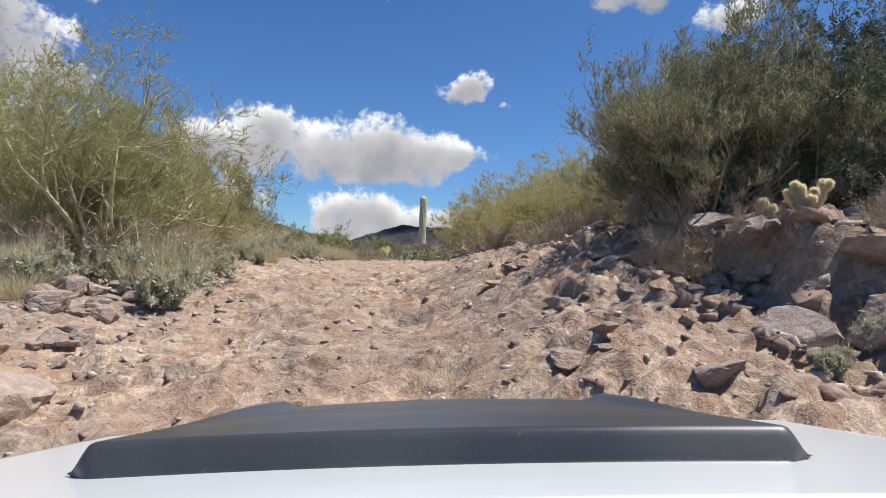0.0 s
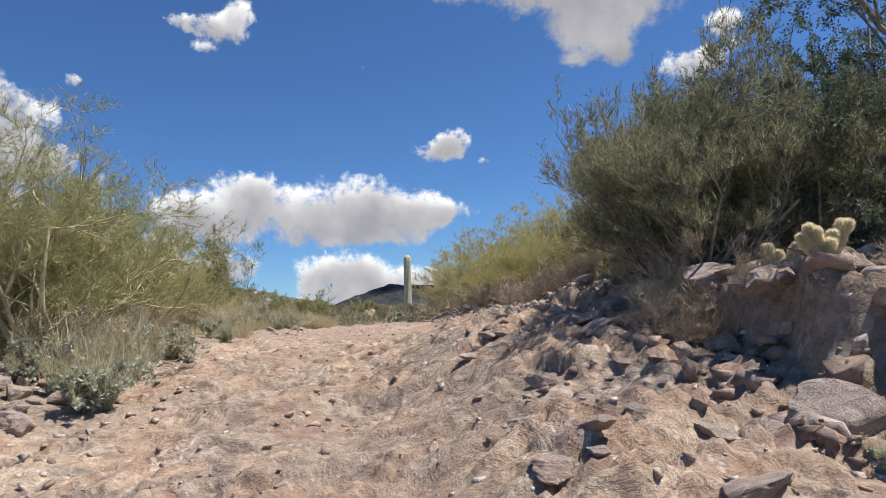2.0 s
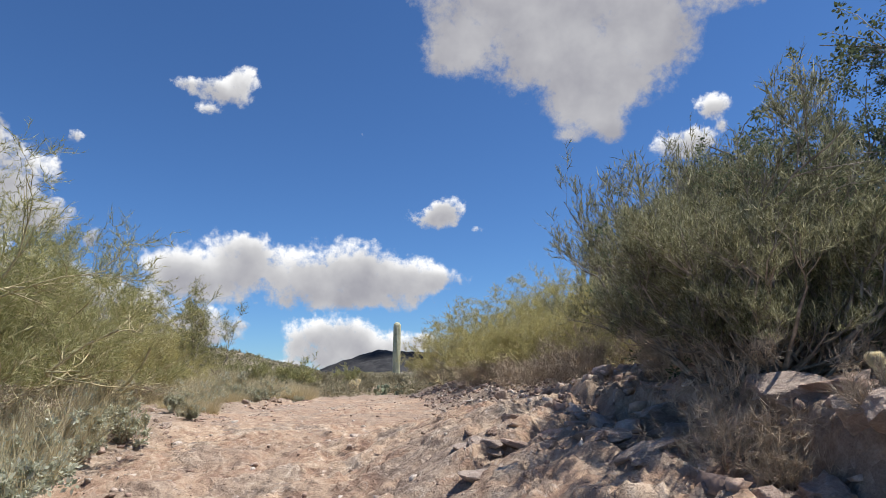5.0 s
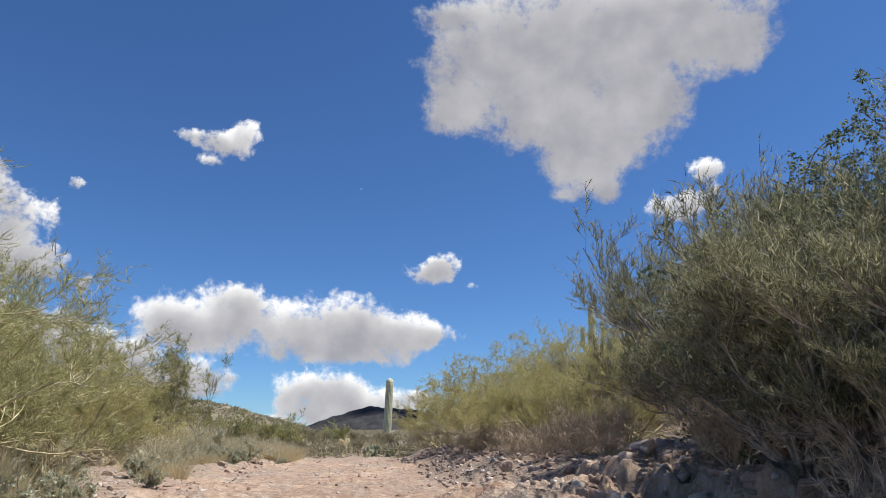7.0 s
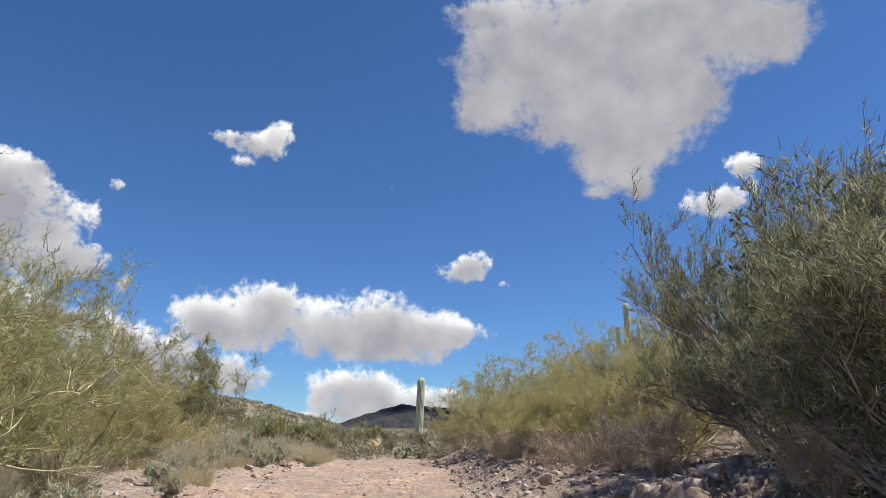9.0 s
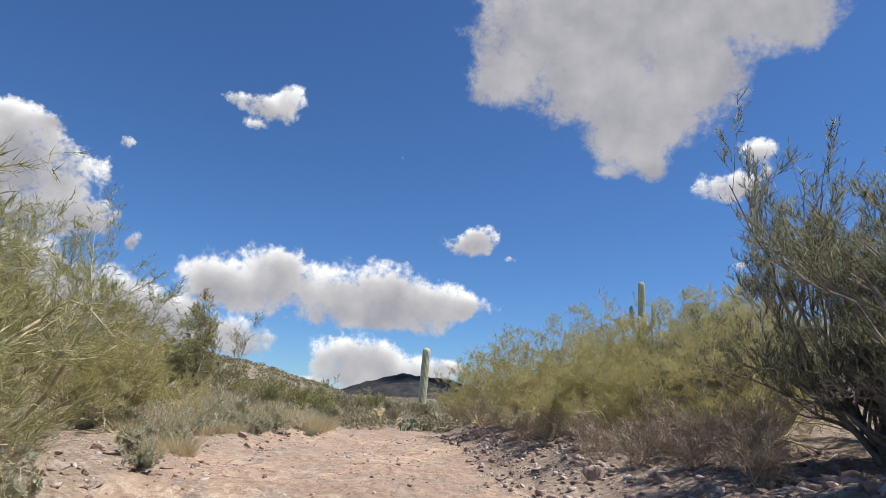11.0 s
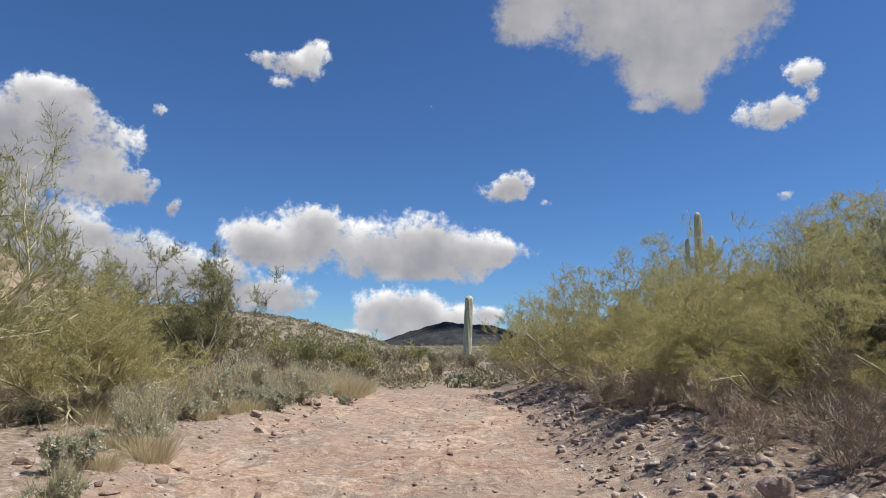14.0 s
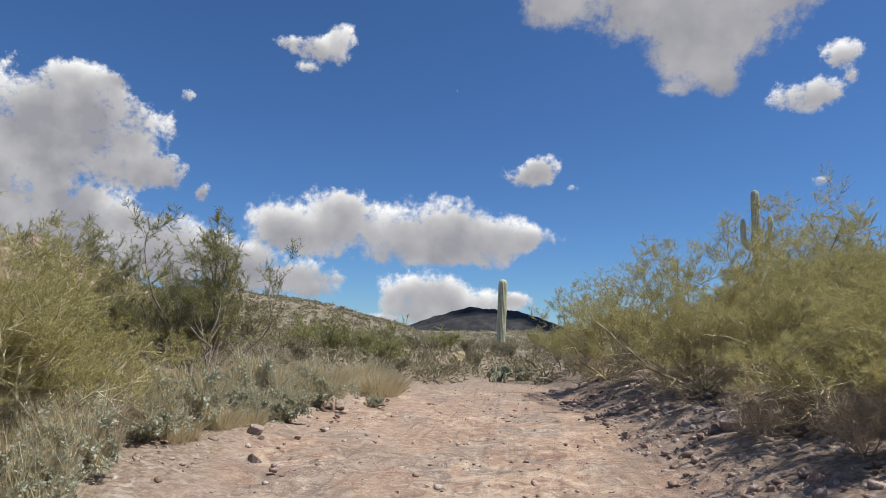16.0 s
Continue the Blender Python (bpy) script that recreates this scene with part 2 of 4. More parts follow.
def terrain(x, y, fine=True):
    x, y = np.asarray(x, dtype=float), np.asarray(y, dtype=float)
    yy = y + 0.5 * noise2(x * 0.5, y * 0.5)
    d = x - track_x(y) + 0.30 * noise2(x * 0.3 + 4, y * 0.55)
    z = track_z(yy)
    near = 1 - sstep(8.0, 11.5, y)
    # the side towards the sun: broken rock, then a cut bank near the start and a stony slope further on
    lump = noise2(x * 1.1, y * 1.1 + 3)
    up = 0.58 * sstep(-0.2, 1.6, d) + (0.38 - 0.12 * sstep(4.6, 6.2, y) + 0.12 * lump) * sstep(0, 1, (d - 2.40 + 0.22 * noise2(x * 1.5, y * 1.5 + 8)) / (0.16 + 1.0 * (1 - sstep(3.2, 3.8, y))))
    up = up + 0.15 * np.clip(d - 2.5, 0, 6)
    far = 0.50 * sstep(1.7, 3.6, d) + 0.13 * np.clip(d - 3.2, 0, 7)
    z = z + near * up + (1 - near) * far
    z = z + 0.16 * np.clip(d - 9, 0, 45)
    z = z + 4.0 * np.exp(-((x - 22) / 14) ** 2 - ((y - 62) / 22) ** 2)
    # hummock that carries the cholla
    z = z + 0.10 * np.exp(-((x - 2.85) / 0.42) ** 2 - ((y - 4.0) / 0.6) ** 2)
    # the other side
    z = z + 0.16 * sstep(-2.4, -3.4, d) + 0.035 * np.clip(-d - 3, 0, 12)
    dist = np.hypot(x, y - 8)
    z = z + 0.35 * fractal(x * 0.12, y * 0.12, 3) * sstep(5, 14, np.abs(d))
    if fine:
        trackness = 1 - sstep(2.4, 3.6, np.abs(d))
        w = 1 - sstep(26, 60, dist)
        # bedrock ledges that run slantwise across the track, broken into slabs
        u = x * 0.75 + y * 0.25 + 0.5 * noise2(x * 0.9, y * 0.9)
        v = y * 0.95 - x * 0.30
        step = (1.4 * fractal(u * 0.6, v * 1.25, 3) + 2.2) * 4.0
        stair = (np.floor(step) + sstep(0.62, 0.95, step - np.floor(step))) / 4.0
        broken = sstep(0.3, 1.5, d) * near
        wx, wy = x + 0.22 * noise2(x * 2.1, y * 2.1), y + 0.22 * noise2(x * 2.1 + 7, y * 2.1)
        slab = 0.085 * plates(wx * 1.1, wy * 1.7) + (0.058 + 0.020 * broken) * plates(wx * 2.8 + 3, wy * 4.0) + (0.024 + 0.012 * broken) * plates(wx * 7.0 + 9, wy * 9.5)
        gap = np.clip(0.09 - np.abs(fractal(x * 1.9 + 2, y * 2.6 + 6, 4)), 0, 1) / 0.09
        rough = 0.15 * (stair - 2.2) + slab - (0.03 + 0.03 * broken) * gap + 0.018 * fractal(x * 7.5, y * 8.5, 4, 0.6)
        start = 1 - 0.55 * sstep(6, 15, y)
        z = z + w * trackness * rough * start
        side = (1 - trackness) * w
        z = z + side * (0.07 * fractal(x * 1.9, y * 1.9, 4, 0.6))
        blocky = np.round(fractal(x * 2.2, y * 2.2, 2) * 4) / 4
        z = z + w * near * sstep(0.9, 1.6, d) * (1 - sstep(3.6, 4.2, d)) * (0.05 * blocky + 0.25 * slab + 0.02 * fractal(x * 6, y * 6, 3, 0.6))
    return z


def H(x, y):
    return float(terrain(np.array([x]), np.array([y]))[0])


def steps(lo, hi, fine, low, high, grow):
    mid = list(np.arange(lo, hi, fine))
    s, v = fine, hi
    while v < high:
        mid.append(v)
        s *= grow
        v += s
    s, v, left = fine, lo, []
    while v > low:
        s *= grow
        v -= s
        left.append(v)
    return np.array(left[::-1] + mid)


gx = steps(-4.2, 4.2, 0.027, -3200, 3200, 1.07)
gy = steps(1.2, 11.0, 0.027, -900, 3600, 1.06)
X, Y = np.meshgrid(gx, gy)
Z = terrain(X, Y)
nx, ny = len(gx), len(gy)
idx = np.arange(nx * ny).reshape(ny, nx)
quads = np.stack([idx[:-1, :-1], idx[:-1, 1:], idx[1:, 1:], idx[1:, :-1]], -1).reshape(-1, 4)
ground_mesh = mesh_of("ground", np.stack([X, Y, Z], -1).reshape(-1, 3), quads, GROUND, smooth=True)
_d = np.abs(X - track_x(Y) + 0.25 + 0.5 * noise2(X * 0.5, Y * 0.5))
_bare = 1 - sstep(2.2, 3.0, _d)
_bank = (1 - sstep(7, 10, Y)) * sstep(0.5, 1.0, X - track_x(Y)) * (1 - sstep(2.15, 2.5, X - track_x(Y)))
_bare = np.maximum(_bare, _bank) * (1 - sstep(27, 33, Y))
a = ground_mesh.attributes.new("bare", "FLOAT", "POINT")
a.data.foreach_set("value", _bare.astype(np.float32).ravel())
_cover = sstep(30, 70, np.hypot(X, Y - 8)) * (1 - _bare)
a = ground_mesh.attributes.new("cover", "FLOAT", "POINT")
a.data.foreach_set("value", _cover.astype(np.float32).ravel())
ground = tagged(new("ground", ground_mesh), "rough reddish-tan bedrock track with stony brown soil beside it", "ground", kind="structure")


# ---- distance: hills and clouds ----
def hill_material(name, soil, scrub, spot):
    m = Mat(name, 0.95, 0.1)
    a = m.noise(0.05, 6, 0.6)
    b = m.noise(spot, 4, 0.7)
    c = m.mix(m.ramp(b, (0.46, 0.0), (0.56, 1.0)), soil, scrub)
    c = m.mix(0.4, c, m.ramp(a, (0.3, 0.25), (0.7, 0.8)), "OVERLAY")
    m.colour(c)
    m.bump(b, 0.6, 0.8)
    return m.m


def hill(name, label, cx, cy, rx, ry, top, base, turn, mat, seed, rough=0.16, n=90, power=1.2, crag=0.0):
    """A rounded rough hill on an elliptic base."""
    g = np.linspace(-1.25, 1.25, n)
    a, b = np.meshgrid(g, g)
    r = np.hypot(a, b)
    shape = np.clip(1 - r ** 2 * 0.75, -0.4, 1)
    shape = np.sign(shape) * np.abs(shape) ** power
    z = base + (top - base) * (shape + rough * fractal(a * 3 + seed, b * 3, 5, 0.55) * np.clip(1.3 - r, 0, 1) + crag * plates(a * 8 + 2 + noise2(a * 6, b * 6), b * 8 + 5))
    z = np.where(r > 1.15, np.minimum(z, base - 2), z)
    c, s = math.cos(turn), math.sin(turn)
    v = np.stack([cx + rx * a * c - ry * b * s, cy + rx * a * s + ry * b * c, z], -1).reshape(-1, 3)
    i = np.arange(n * n).reshape(n, n)
    q = np.stack([i[:-1, :-1], i[:-1, 1:], i[1:, 1:], i[1:, :-1]], -1).reshape(-1, 4)
    ob = new(name, mesh_of(name, v, q, mat, smooth=True))
    tagged(ob, label, "hill", kind="structure")
    return ob, v.reshape(n, n, 3)


HILL_SOIL = hill_material("scrubby_hillside", (0.30, 0.245, 0.18), (0.16, 0.14, 0.095), 0.8)
RED_HILL = hill_material("red_rock_hillside", (0.38, 0.265, 0.20), (0.20, 0.16, 0.11), 0.5)
# near-black tones stand for a cloud's shadow; nothing actually shades the mountain
MOUNTAIN = hill_material("shadow_toned_mountain", (0.056, 0.054, 0.054), (0.036, 0.036, 0.038), 0.02)

near_hill, near_hill_pts = hill("backdrop_hill", "low stony hill dotted with grey-green desert scrub", -86, 182, 66, 60, 14.0, -1.0, 0.1, HILL_SOIL, 3.0, 0.12)
mid_hill, mid_hill_pts = hill("backdrop_hill", "low scrub-covered rise beyond the track", 0, 300, 90, 60, 5.5, -3.0, 0.0, HILL_SOIL, 8.0, 0.1)
red_hill, _ = hill("backdrop_hill", "steep reddish rocky hill with scattered scrub", -86, 106, 34, 34, 15.5, -4.0, 0.4, RED_HILL, 5.0, 0.16, 200, 0.8, 0.10)
mountain, _ = hill("backdrop_mountain", "dark mountain on the horizon, cloud shadow painted into its colour", -85, 2300, 360, 300, 100, -12, 0.0, MOUNTAIN, 2.0, 0.16, 120, 1.35)


def cloud_material():
    m = bpy.data.materials.new("cloud")
    m.use_nodes = True
    t = m.node_tree
    t.nodes.clear()
    out = t.nodes.new("ShaderNodeOutputMaterial")
    at = t.nodes.new("ShaderNodeAttribute")
    at.attribute_name = "body"
    lit = t.nodes.new("ShaderNodeAttribute")
    lit.attribute_name = "lit"
    co = t.nodes.new("ShaderNodeTexCoord")

    def noise_at(scale, detail, rough):
        n = t.nodes.new("ShaderNodeTexNoise")
        n.inputs["Scale"].default_value, n.inputs["Detail"].default_value, n.inputs["Roughness"].default_value = scale, detail, rough
        t.links.new(co.outputs["Object"], n.inputs["Vector"])
        return n.outputs[0]

    def calc(op, a, b):
        n = t.nodes.new("ShaderNodeMath")
        n.operation = op
        for s, v in zip(n.inputs, (a, b)):
            if isinstance(v, bpy.types.NodeSocket):
                t.links.new(v, s)
            else:
                s.default_value = v
        return n.outputs[0]
    rag = t.nodes.new("ShaderNodeAttribute")
    rag.attribute_name = "rag"
    wave = calc("ADD", calc("MULTIPLY", calc("SUBTRACT", noise_at(0.009, 5, 0.55), 0.5), 2.6), calc("MULTIPLY", calc("SUBTRACT", noise_at(0.03, 7, 0.68), 0.5), 1.5))
    body = calc("ADD", at.outputs["Fac"], calc("MULTIPLY", wave, rag.outputs["Fac"]))
    cover = t.nodes.new("ShaderNodeMapRange")
    cover.interpolation_type = "SMOOTHSTEP"
    cover.inputs[1].default_value, cover.inputs[2].default_value = -0.15, 0.80
    t.links.new(body, cover.inputs[0])
    ramp = t.nodes.new("ShaderNodeValToRGB")
    e = ramp.color_ramp.elements
    e[0].position, e[0].color = 0.12, (0.27, 0.27, 0.30, 1)
    e[1].position, e[1].color = 0.92, (0.80, 0.80, 0.80, 1)
    mid = e.new(0.5)
    mid.color = (0.44, 0.44, 0.452, 1)
    tone = calc("ADD", lit.outputs["Fac"], calc("MULTIPLY", calc("SUBTRACT", noise_at(0.006, 4, 0.5), 0.5), calc("MULTIPLY", rag.outputs["Fac"], 0.75)))
    t.links.new(tone, ramp.inputs[0])
    # clouds glow by themselves; the ramp paints their sunlit and shaded tones
    em = t.nodes.new("ShaderNodeEmission")
    t.links.new(ramp.outputs[0], em.inputs[0])
    em.inputs[1].default_value = 1.0
    tr = t.nodes.new("ShaderNodeBsdfTransparent")
    mx = t.nodes.new("ShaderNodeMixShader")
    t.links.new(cover.outputs[0], mx.inputs[0])
    t.links.new(tr.outputs[0], mx.inputs[1])
    t.links.new(em.outputs[0], mx.inputs[2])
    t.links.new(mx.outputs[0], out.inputs[0])
    return m


CLOUD = cloud_material()
CLOUD_WORDS = dict(long="long white fair-weather cloud with a flat grey base", low="white heaped cloud low over the mountain", puff="small white puff of cloud in blue sky",
                   mid="small white cloud with a ragged edge", broad="broad white cloud with a grey shaded underside", east="pair of small white clouds",
                   bank="large bank of white and grey heaped clouds", ridge="flat layer of grey-white cloud over the hills", wisp="faint tiny wisps of cloud", haze="thin strip of pale cloud on the horizon")
CLOUD_R = 2900.0


def cloud(key, lobes):
    """A far cloud, made of overlapping lobes (azimuth, height, two radii, in degrees)."""
    lo = np.array(lobes)
    pad = 1.5
    a0, a1 = (lo[:, 0] - lo[:, 2] * pad).min(), (lo[:, 0] + lo[:, 2] * pad).max()
    e0, e1 = (lo[:, 1] - lo[:, 3] * pad).min(), (lo[:, 1] + lo[:, 3] * pad).max()
    s = 0.18
    A, E = np.meshgrid(np.arange(a0, a1 + s, s), np.arange(e0, e1 + s, s))
    total, height, weight = np.zeros_like(A), np.zeros_like(A), np.zeros_like(A)
    for az, el, ra, re in lobes:
        q = ((A - az) * np.cos(np.radians(E)) / (ra * 1.06)) ** 2 + ((E - el) / (re * 1.06)) ** 2
        w = np.exp(-2.2 * q) * min(1.0, 0.12 + 0.42 * re) * (0.7 if key == "wisp" else 1.0)
        total += w
        height += w * (E - el) / re
        weight += w
    body = np.clip(np.log(total / math.exp(-2.2) + 1e-9) / 2.2, -1.5, 1.6)
    # painted shading: brighter towards the top, greyer in the thick middle
    lit = 0.78 - dict(broad=0.44, bank=0.12, ridge=0.12).get(key, 0.0) + 0.40 * height / (weight + 1e-6) - (0.30 if key == "broad" else 0.42) * np.clip(body, 0, 1.3)
    lit = np.maximum(lit, 0.20)
    ar, er = np.radians(A), np.radians(E)
    R = CLOUD_R + 5 * (hash(len(key)) % 7)
    v = np.stack([R * np.sin(ar) * np.cos(er), R * np.cos(ar) * np.cos(er), R * np.sin(er)], -1).reshape(-1, 3)
    n, k = A.shape
    i = np.arange(n * k).reshape(n, k)
    q = np.stack([i[:-1, :-1], i[:-1, 1:], i[1:, 1:], i[1:, :-1]], -1).reshape(-1, 4)
    keep = body.ravel()[q].max(1) > -0.75
    me = mesh_of("cloud", v, q[keep], CLOUD, smooth=True)
    for name, values in (("body", body), ("lit", lit), ("rag", np.full_like(lit, dict(broad=0.75, bank=1.35, wisp=1.5, puff=1.25, mid=1.25, east=1.3).get(key, 1.05)))):
        at = me.attributes.new(name, "FLOAT", "POINT")
        at.data.foreach_set("value", values.astype(np.float32).ravel())
    ob = new("backdrop_cloud", me)
    tagged(ob, CLOUD_WORDS[key], "cloud", kind="structure")
    return ob


cloud("long", ((-20.6, 9.4, 3.50, 2.50), (-15.9, 11.1, 2.64, 2.29), (-17.4, 9.0, 3.80, 1.93), (-11.2, 9.3, 4.12, 2.47), (-5.8, 9.9, 4.39, 2.58), (-1.8, 8.8, 3.86, 2.16), (1.8, 9.0, 3.17, 1.02), (-6.5, 7.7, 6.71, 1.45)))
cloud("low", ((-7.4, 3.7, 3.86, 2.16), (-9.8, 3.7, 2.16, 1.75), (-2.8, 2.9, 4.11, 1.44), (-5.9, 2.0, 5.65, 1.23), (0.0, 3.4, 1.84, 0.72)))
cloud("puff", ((-21.1, 25.1, 1.53, 0.57), (-19.0, 25.0, 2.17, 1.06), (-16.4, 25.8, 1.36, 1.36), (-19.0, 23.2, 1.27, 0.58), (-17.2, 24.5, 1.75, 0.97)))
cloud("mid", ((1.3, 14.6, 2.54, 1.02), (2.8, 15.3, 1.72, 1.11), (5.6, 13.5, 0.70, 0.45)))
cloud("broad", ((9.0, 33.7, 6.88, 5.41), (17.7, 33.4, 8.18, 5.77), (26.4, 33.8, 6.89, 3.90), (14.4, 27.8, 5.97, 3.09), (18.0, 25.0, 4.46, 2.87), (4.5, 29.5, 3.02, 2.52), (3.1, 37.1, 2.66, 1.07), (18.5, 21.2, 1.4, 1.1), (14.6, 21.4, 1.5, 0.9), (17.3, 22.8, 2.4, 1.6), (14.8, 23.4, 2.2, 1.7), (23.1, 28.4, 3.35, 3.35), (30.6, 31.4, 2.71, 2.26)))
cloud("east", ((24.9, 19.4, 2.71, 1.40), (27.3, 22.0, 1.52, 1.10), (27.8, 20.4, 0.55, 0.76), (25.2, 12.7, 0.97, 0.53)))
cloud("bank", ((-40.6, 16.0, 4.68, 3.07), (-37.3, 17.5, 3.08, 2.42), (-41.3, 11.8, 3.82, 3.40), (-37.3, 13.6, 3.99, 2.21), (-33.1, 13.1, 3.46, 1.47), (-30.5, 12.8, 1.69, 0.94), (-35.0, 19.9, 1.25, 0.62), (-38.9, 10.0, 5.24, 2.40), (-34.2, 8.9, 4.57, 1.28), (-36.0, 16.4, 4.4, 2.5), (-33.6, 15.2, 2.3, 1.3), (-31.2, 13.9, 1.9, 1.0), (-37.8, 19.0, 2.8, 1.6), (-39.7, 7.3, 5.19, 2.59), (-27.7, 11.8, 0.77, 0.87)))
cloud("ridge", ((-27.7, 5.5, 5.77, 1.83), (-21.6, 4.8, 5.23, 1.59), (-17.6, 4.0, 3.03, 0.91), (-32.6, 6.1, 4.64, 1.76), (-15.7, 4.9, 1.83, 0.41), (-37.3, 5.3, 4.43, 1.77), (-30.0, 7.6, 4.6, 2.0), (-24.5, 6.4, 4.2, 1.7), (-19.8, 5.3, 3.6, 1.4), (-36.0, 8.6, 5.0, 2.3)))
cloud("wisp", ((-29.5, 19.7, 0.84, 0.61), (-26.2, 11.0, 0.39, 0.39), (-5.2, 21.9, 0.45, 0.40)))
cloud("haze", ((-11.0, 1.4, 4.86, 0.61), (-14.5, 1.7, 3.05, 0.41)))


# ---- plants ----
def tubes(lines, sides):
    """One mesh of tapered tubes round polylines [(points, radii)]."""
    V, F, off = [], [], 0
    ang = np.arange(sides) * 2 * math.pi / sides
    for pts, rad in lines:
        pts = np.asarray(pts)
        d = np.gradient(pts, axis=0)
        d /= np.linalg.norm(d, axis=1)[:, None] + 1e-9
        ref = np.array([0.3, 0.1, 1.0]) if abs(d[0, 2]) < 0.9 else np.array([1.0, 0.2, 0])
        s = np.cross(d, ref)
        s /= np.linalg.norm(s, axis=1)[:, None] + 1e-9
        u = np.cross(s, d)
        ring = pts[:, None] + np.asarray(rad)[:, None, None] * (np.cos(ang)[None, :, None] * s[:, None] + np.sin(ang)[None, :, None] * u[:, None])
        n = len(pts)
        V.append(ring.reshape(-1, 3))
        i = off + np.arange(n * sides).reshape(n, sides)
        j = np.roll(i, -1, axis=1)
        F.append(np.stack([i[:-1], j[:-1], j[1:], i[1:]], -1).reshape(-1, 4))
        off += n * sides
    return np.concatenate(V), np.concatenate(F)


def unit(v):
    return v / (np.linalg.norm(v, axis=-1, keepdims=True) + 1e-9)


def skeleton_of(rng, stems, height, spread, splits, lift, wobble, r0, shrink=0.62, fork=0.75):
    """Branching limbs: a list of levels, each a list of (points, radii)."""
    levels = [[] for _ in range(len(splits) + 1)]

    def limb(p, d, length, r, level):
        n = 6 if level < 2 else 3
        pts, rad = [p], [r]
        for k in range(n):
            d = unit(d + wobble * rng.normal(size=3) + np.array([0, 0, lift[min(level, len(lift) - 1)]]) / n)
            p = p + d * length / n
            pts.append(p)
            rad.append(r * (1 - 0.62 * (k + 1) / n))
        levels[level].append((np.array(pts), np.array(rad)))
        if level < len(splits):
            for _ in range(splits[level]):
                f = rng.uniform(0.15, 1.0)
                at = f * n
                i = min(int(at), n - 1)
                q = pts[i] + (pts[i + 1] - pts[i]) * (at - i)
                out = unit(rng.normal(size=3) + 0.2)
                limb(q, unit(d * 0.75 + out * fork), length * shrink * rng.uniform(0.7, 1.1), rad[i] * 0.66, level + 1)
    for k in range(stems):
        a = 2 * math.pi * (k + rng.uniform(-0.3, 0.3)) / stems
        tilt = rng.uniform(0.15, 1.0) * spread
        d = unit(np.array([math.cos(a) * tilt, math.sin(a) * tilt, 1.0]))
        limb(np.array([math.cos(a) * 0.08, math.sin(a) * 0.08, -0.12]) * r0 * 10, d, height * rng.uniform(0.45, 0.62), r0 * rng.uniform(0.6, 1.0), 0)
    return levels


def sized(levels, height):
    """The same limbs, scaled so that nearly all of them stay below the height."""
    top = np.percentile(np.concatenate([p[-1:, 2] for p, _ in levels[-1]]), 98.5)
    k = height / top
    return [[(p * k, r) for p, r in lv] for lv in levels]


def sprigs(rng, limbs, per, length, width, along=0.9, up=0.35, scatter=0.7, first=0.1):
    """Fine tapered twigs along limbs, from the share first of each limb on."""
    P, D = [], []
    for pts, _ in limbs:
        n = len(pts) - 1
        f = rng.uniform(first, 1.0, per) * n
        i = np.minimum(f.astype(int), n - 1)
        a, b = pts[i], pts[i + 1]
        P.append(a + (b - a) * (f - i)[:, None])
        D.append(unit(unit(b - a) * along + scatter * rng.normal(size=(per, 3)) + np.array([0, 0, up])))
    P, D = np.concatenate(P), np.concatenate(D)
    m = len(P)
    L = length * rng.uniform(0.4, 1.4, m)[:, None]
    s = unit(np.cross(D, rng.normal(size=(m, 3))))
    w = width * rng.uniform(0.6, 1.3, m)[:, None]
    V = np.stack([P + s * w, P - s * w, P + D * L], 1).reshape(-1, 3)
    return V, np.arange(m * 3).reshape(-1, 3)


def blades(rng, limbs, width):
    """One thin tapered twig along the whole of each limb."""
    A, B = np.array([p[0] for p, _ in limbs]), np.array([p[-1] for p, _ in limbs])
    s = unit(np.cross(B - A, rng.normal(size=A.shape))) * width
    return np.stack([A + s, A - s, B], 1).reshape(-1, 3), np.arange(3 * len(A)).reshape(-1, 3)


def tufts(rng, limbs, knots, each, size, reach, ratio=0.5):
    """Small pointed leaves in tufts at knots along limbs, with bare wood between."""
    P = []
    for pts, _ in limbs:
        n = len(pts) - 1
        f = rng.uniform(0.15, 1.0, knots) * n
        i = np.minimum(f.astype(int), n - 1)
        P.append(pts[i] + (pts[i + 1] - pts[i]) * (f - i)[:, None])
    P = np.repeat(np.concatenate(P), each, axis=0)
    m = len(P)
    D = unit(rng.normal(size=(m, 3)) + np.array([0, 0, 0.15]))
    P = P + D * reach * rng.uniform(0.2, 1.2, (m, 1))
    s = unit(np.cross(D, rng.normal(size=(m, 3))))
    L = size * rng.uniform(0.6, 1.3, m)[:, None]
    V = np.stack([P, P + D * L * 0.5 + s * L * ratio * 0.5, P + D * L, P + D * L * 0.5 - s * L * ratio * 0.5], 1).reshape(-1, 3)
    k = np.arange(m)[:, None] * 4
    return V, np.concatenate([k + np.array([[0, 1, 2]]), k + np.array([[0, 2, 3]])])


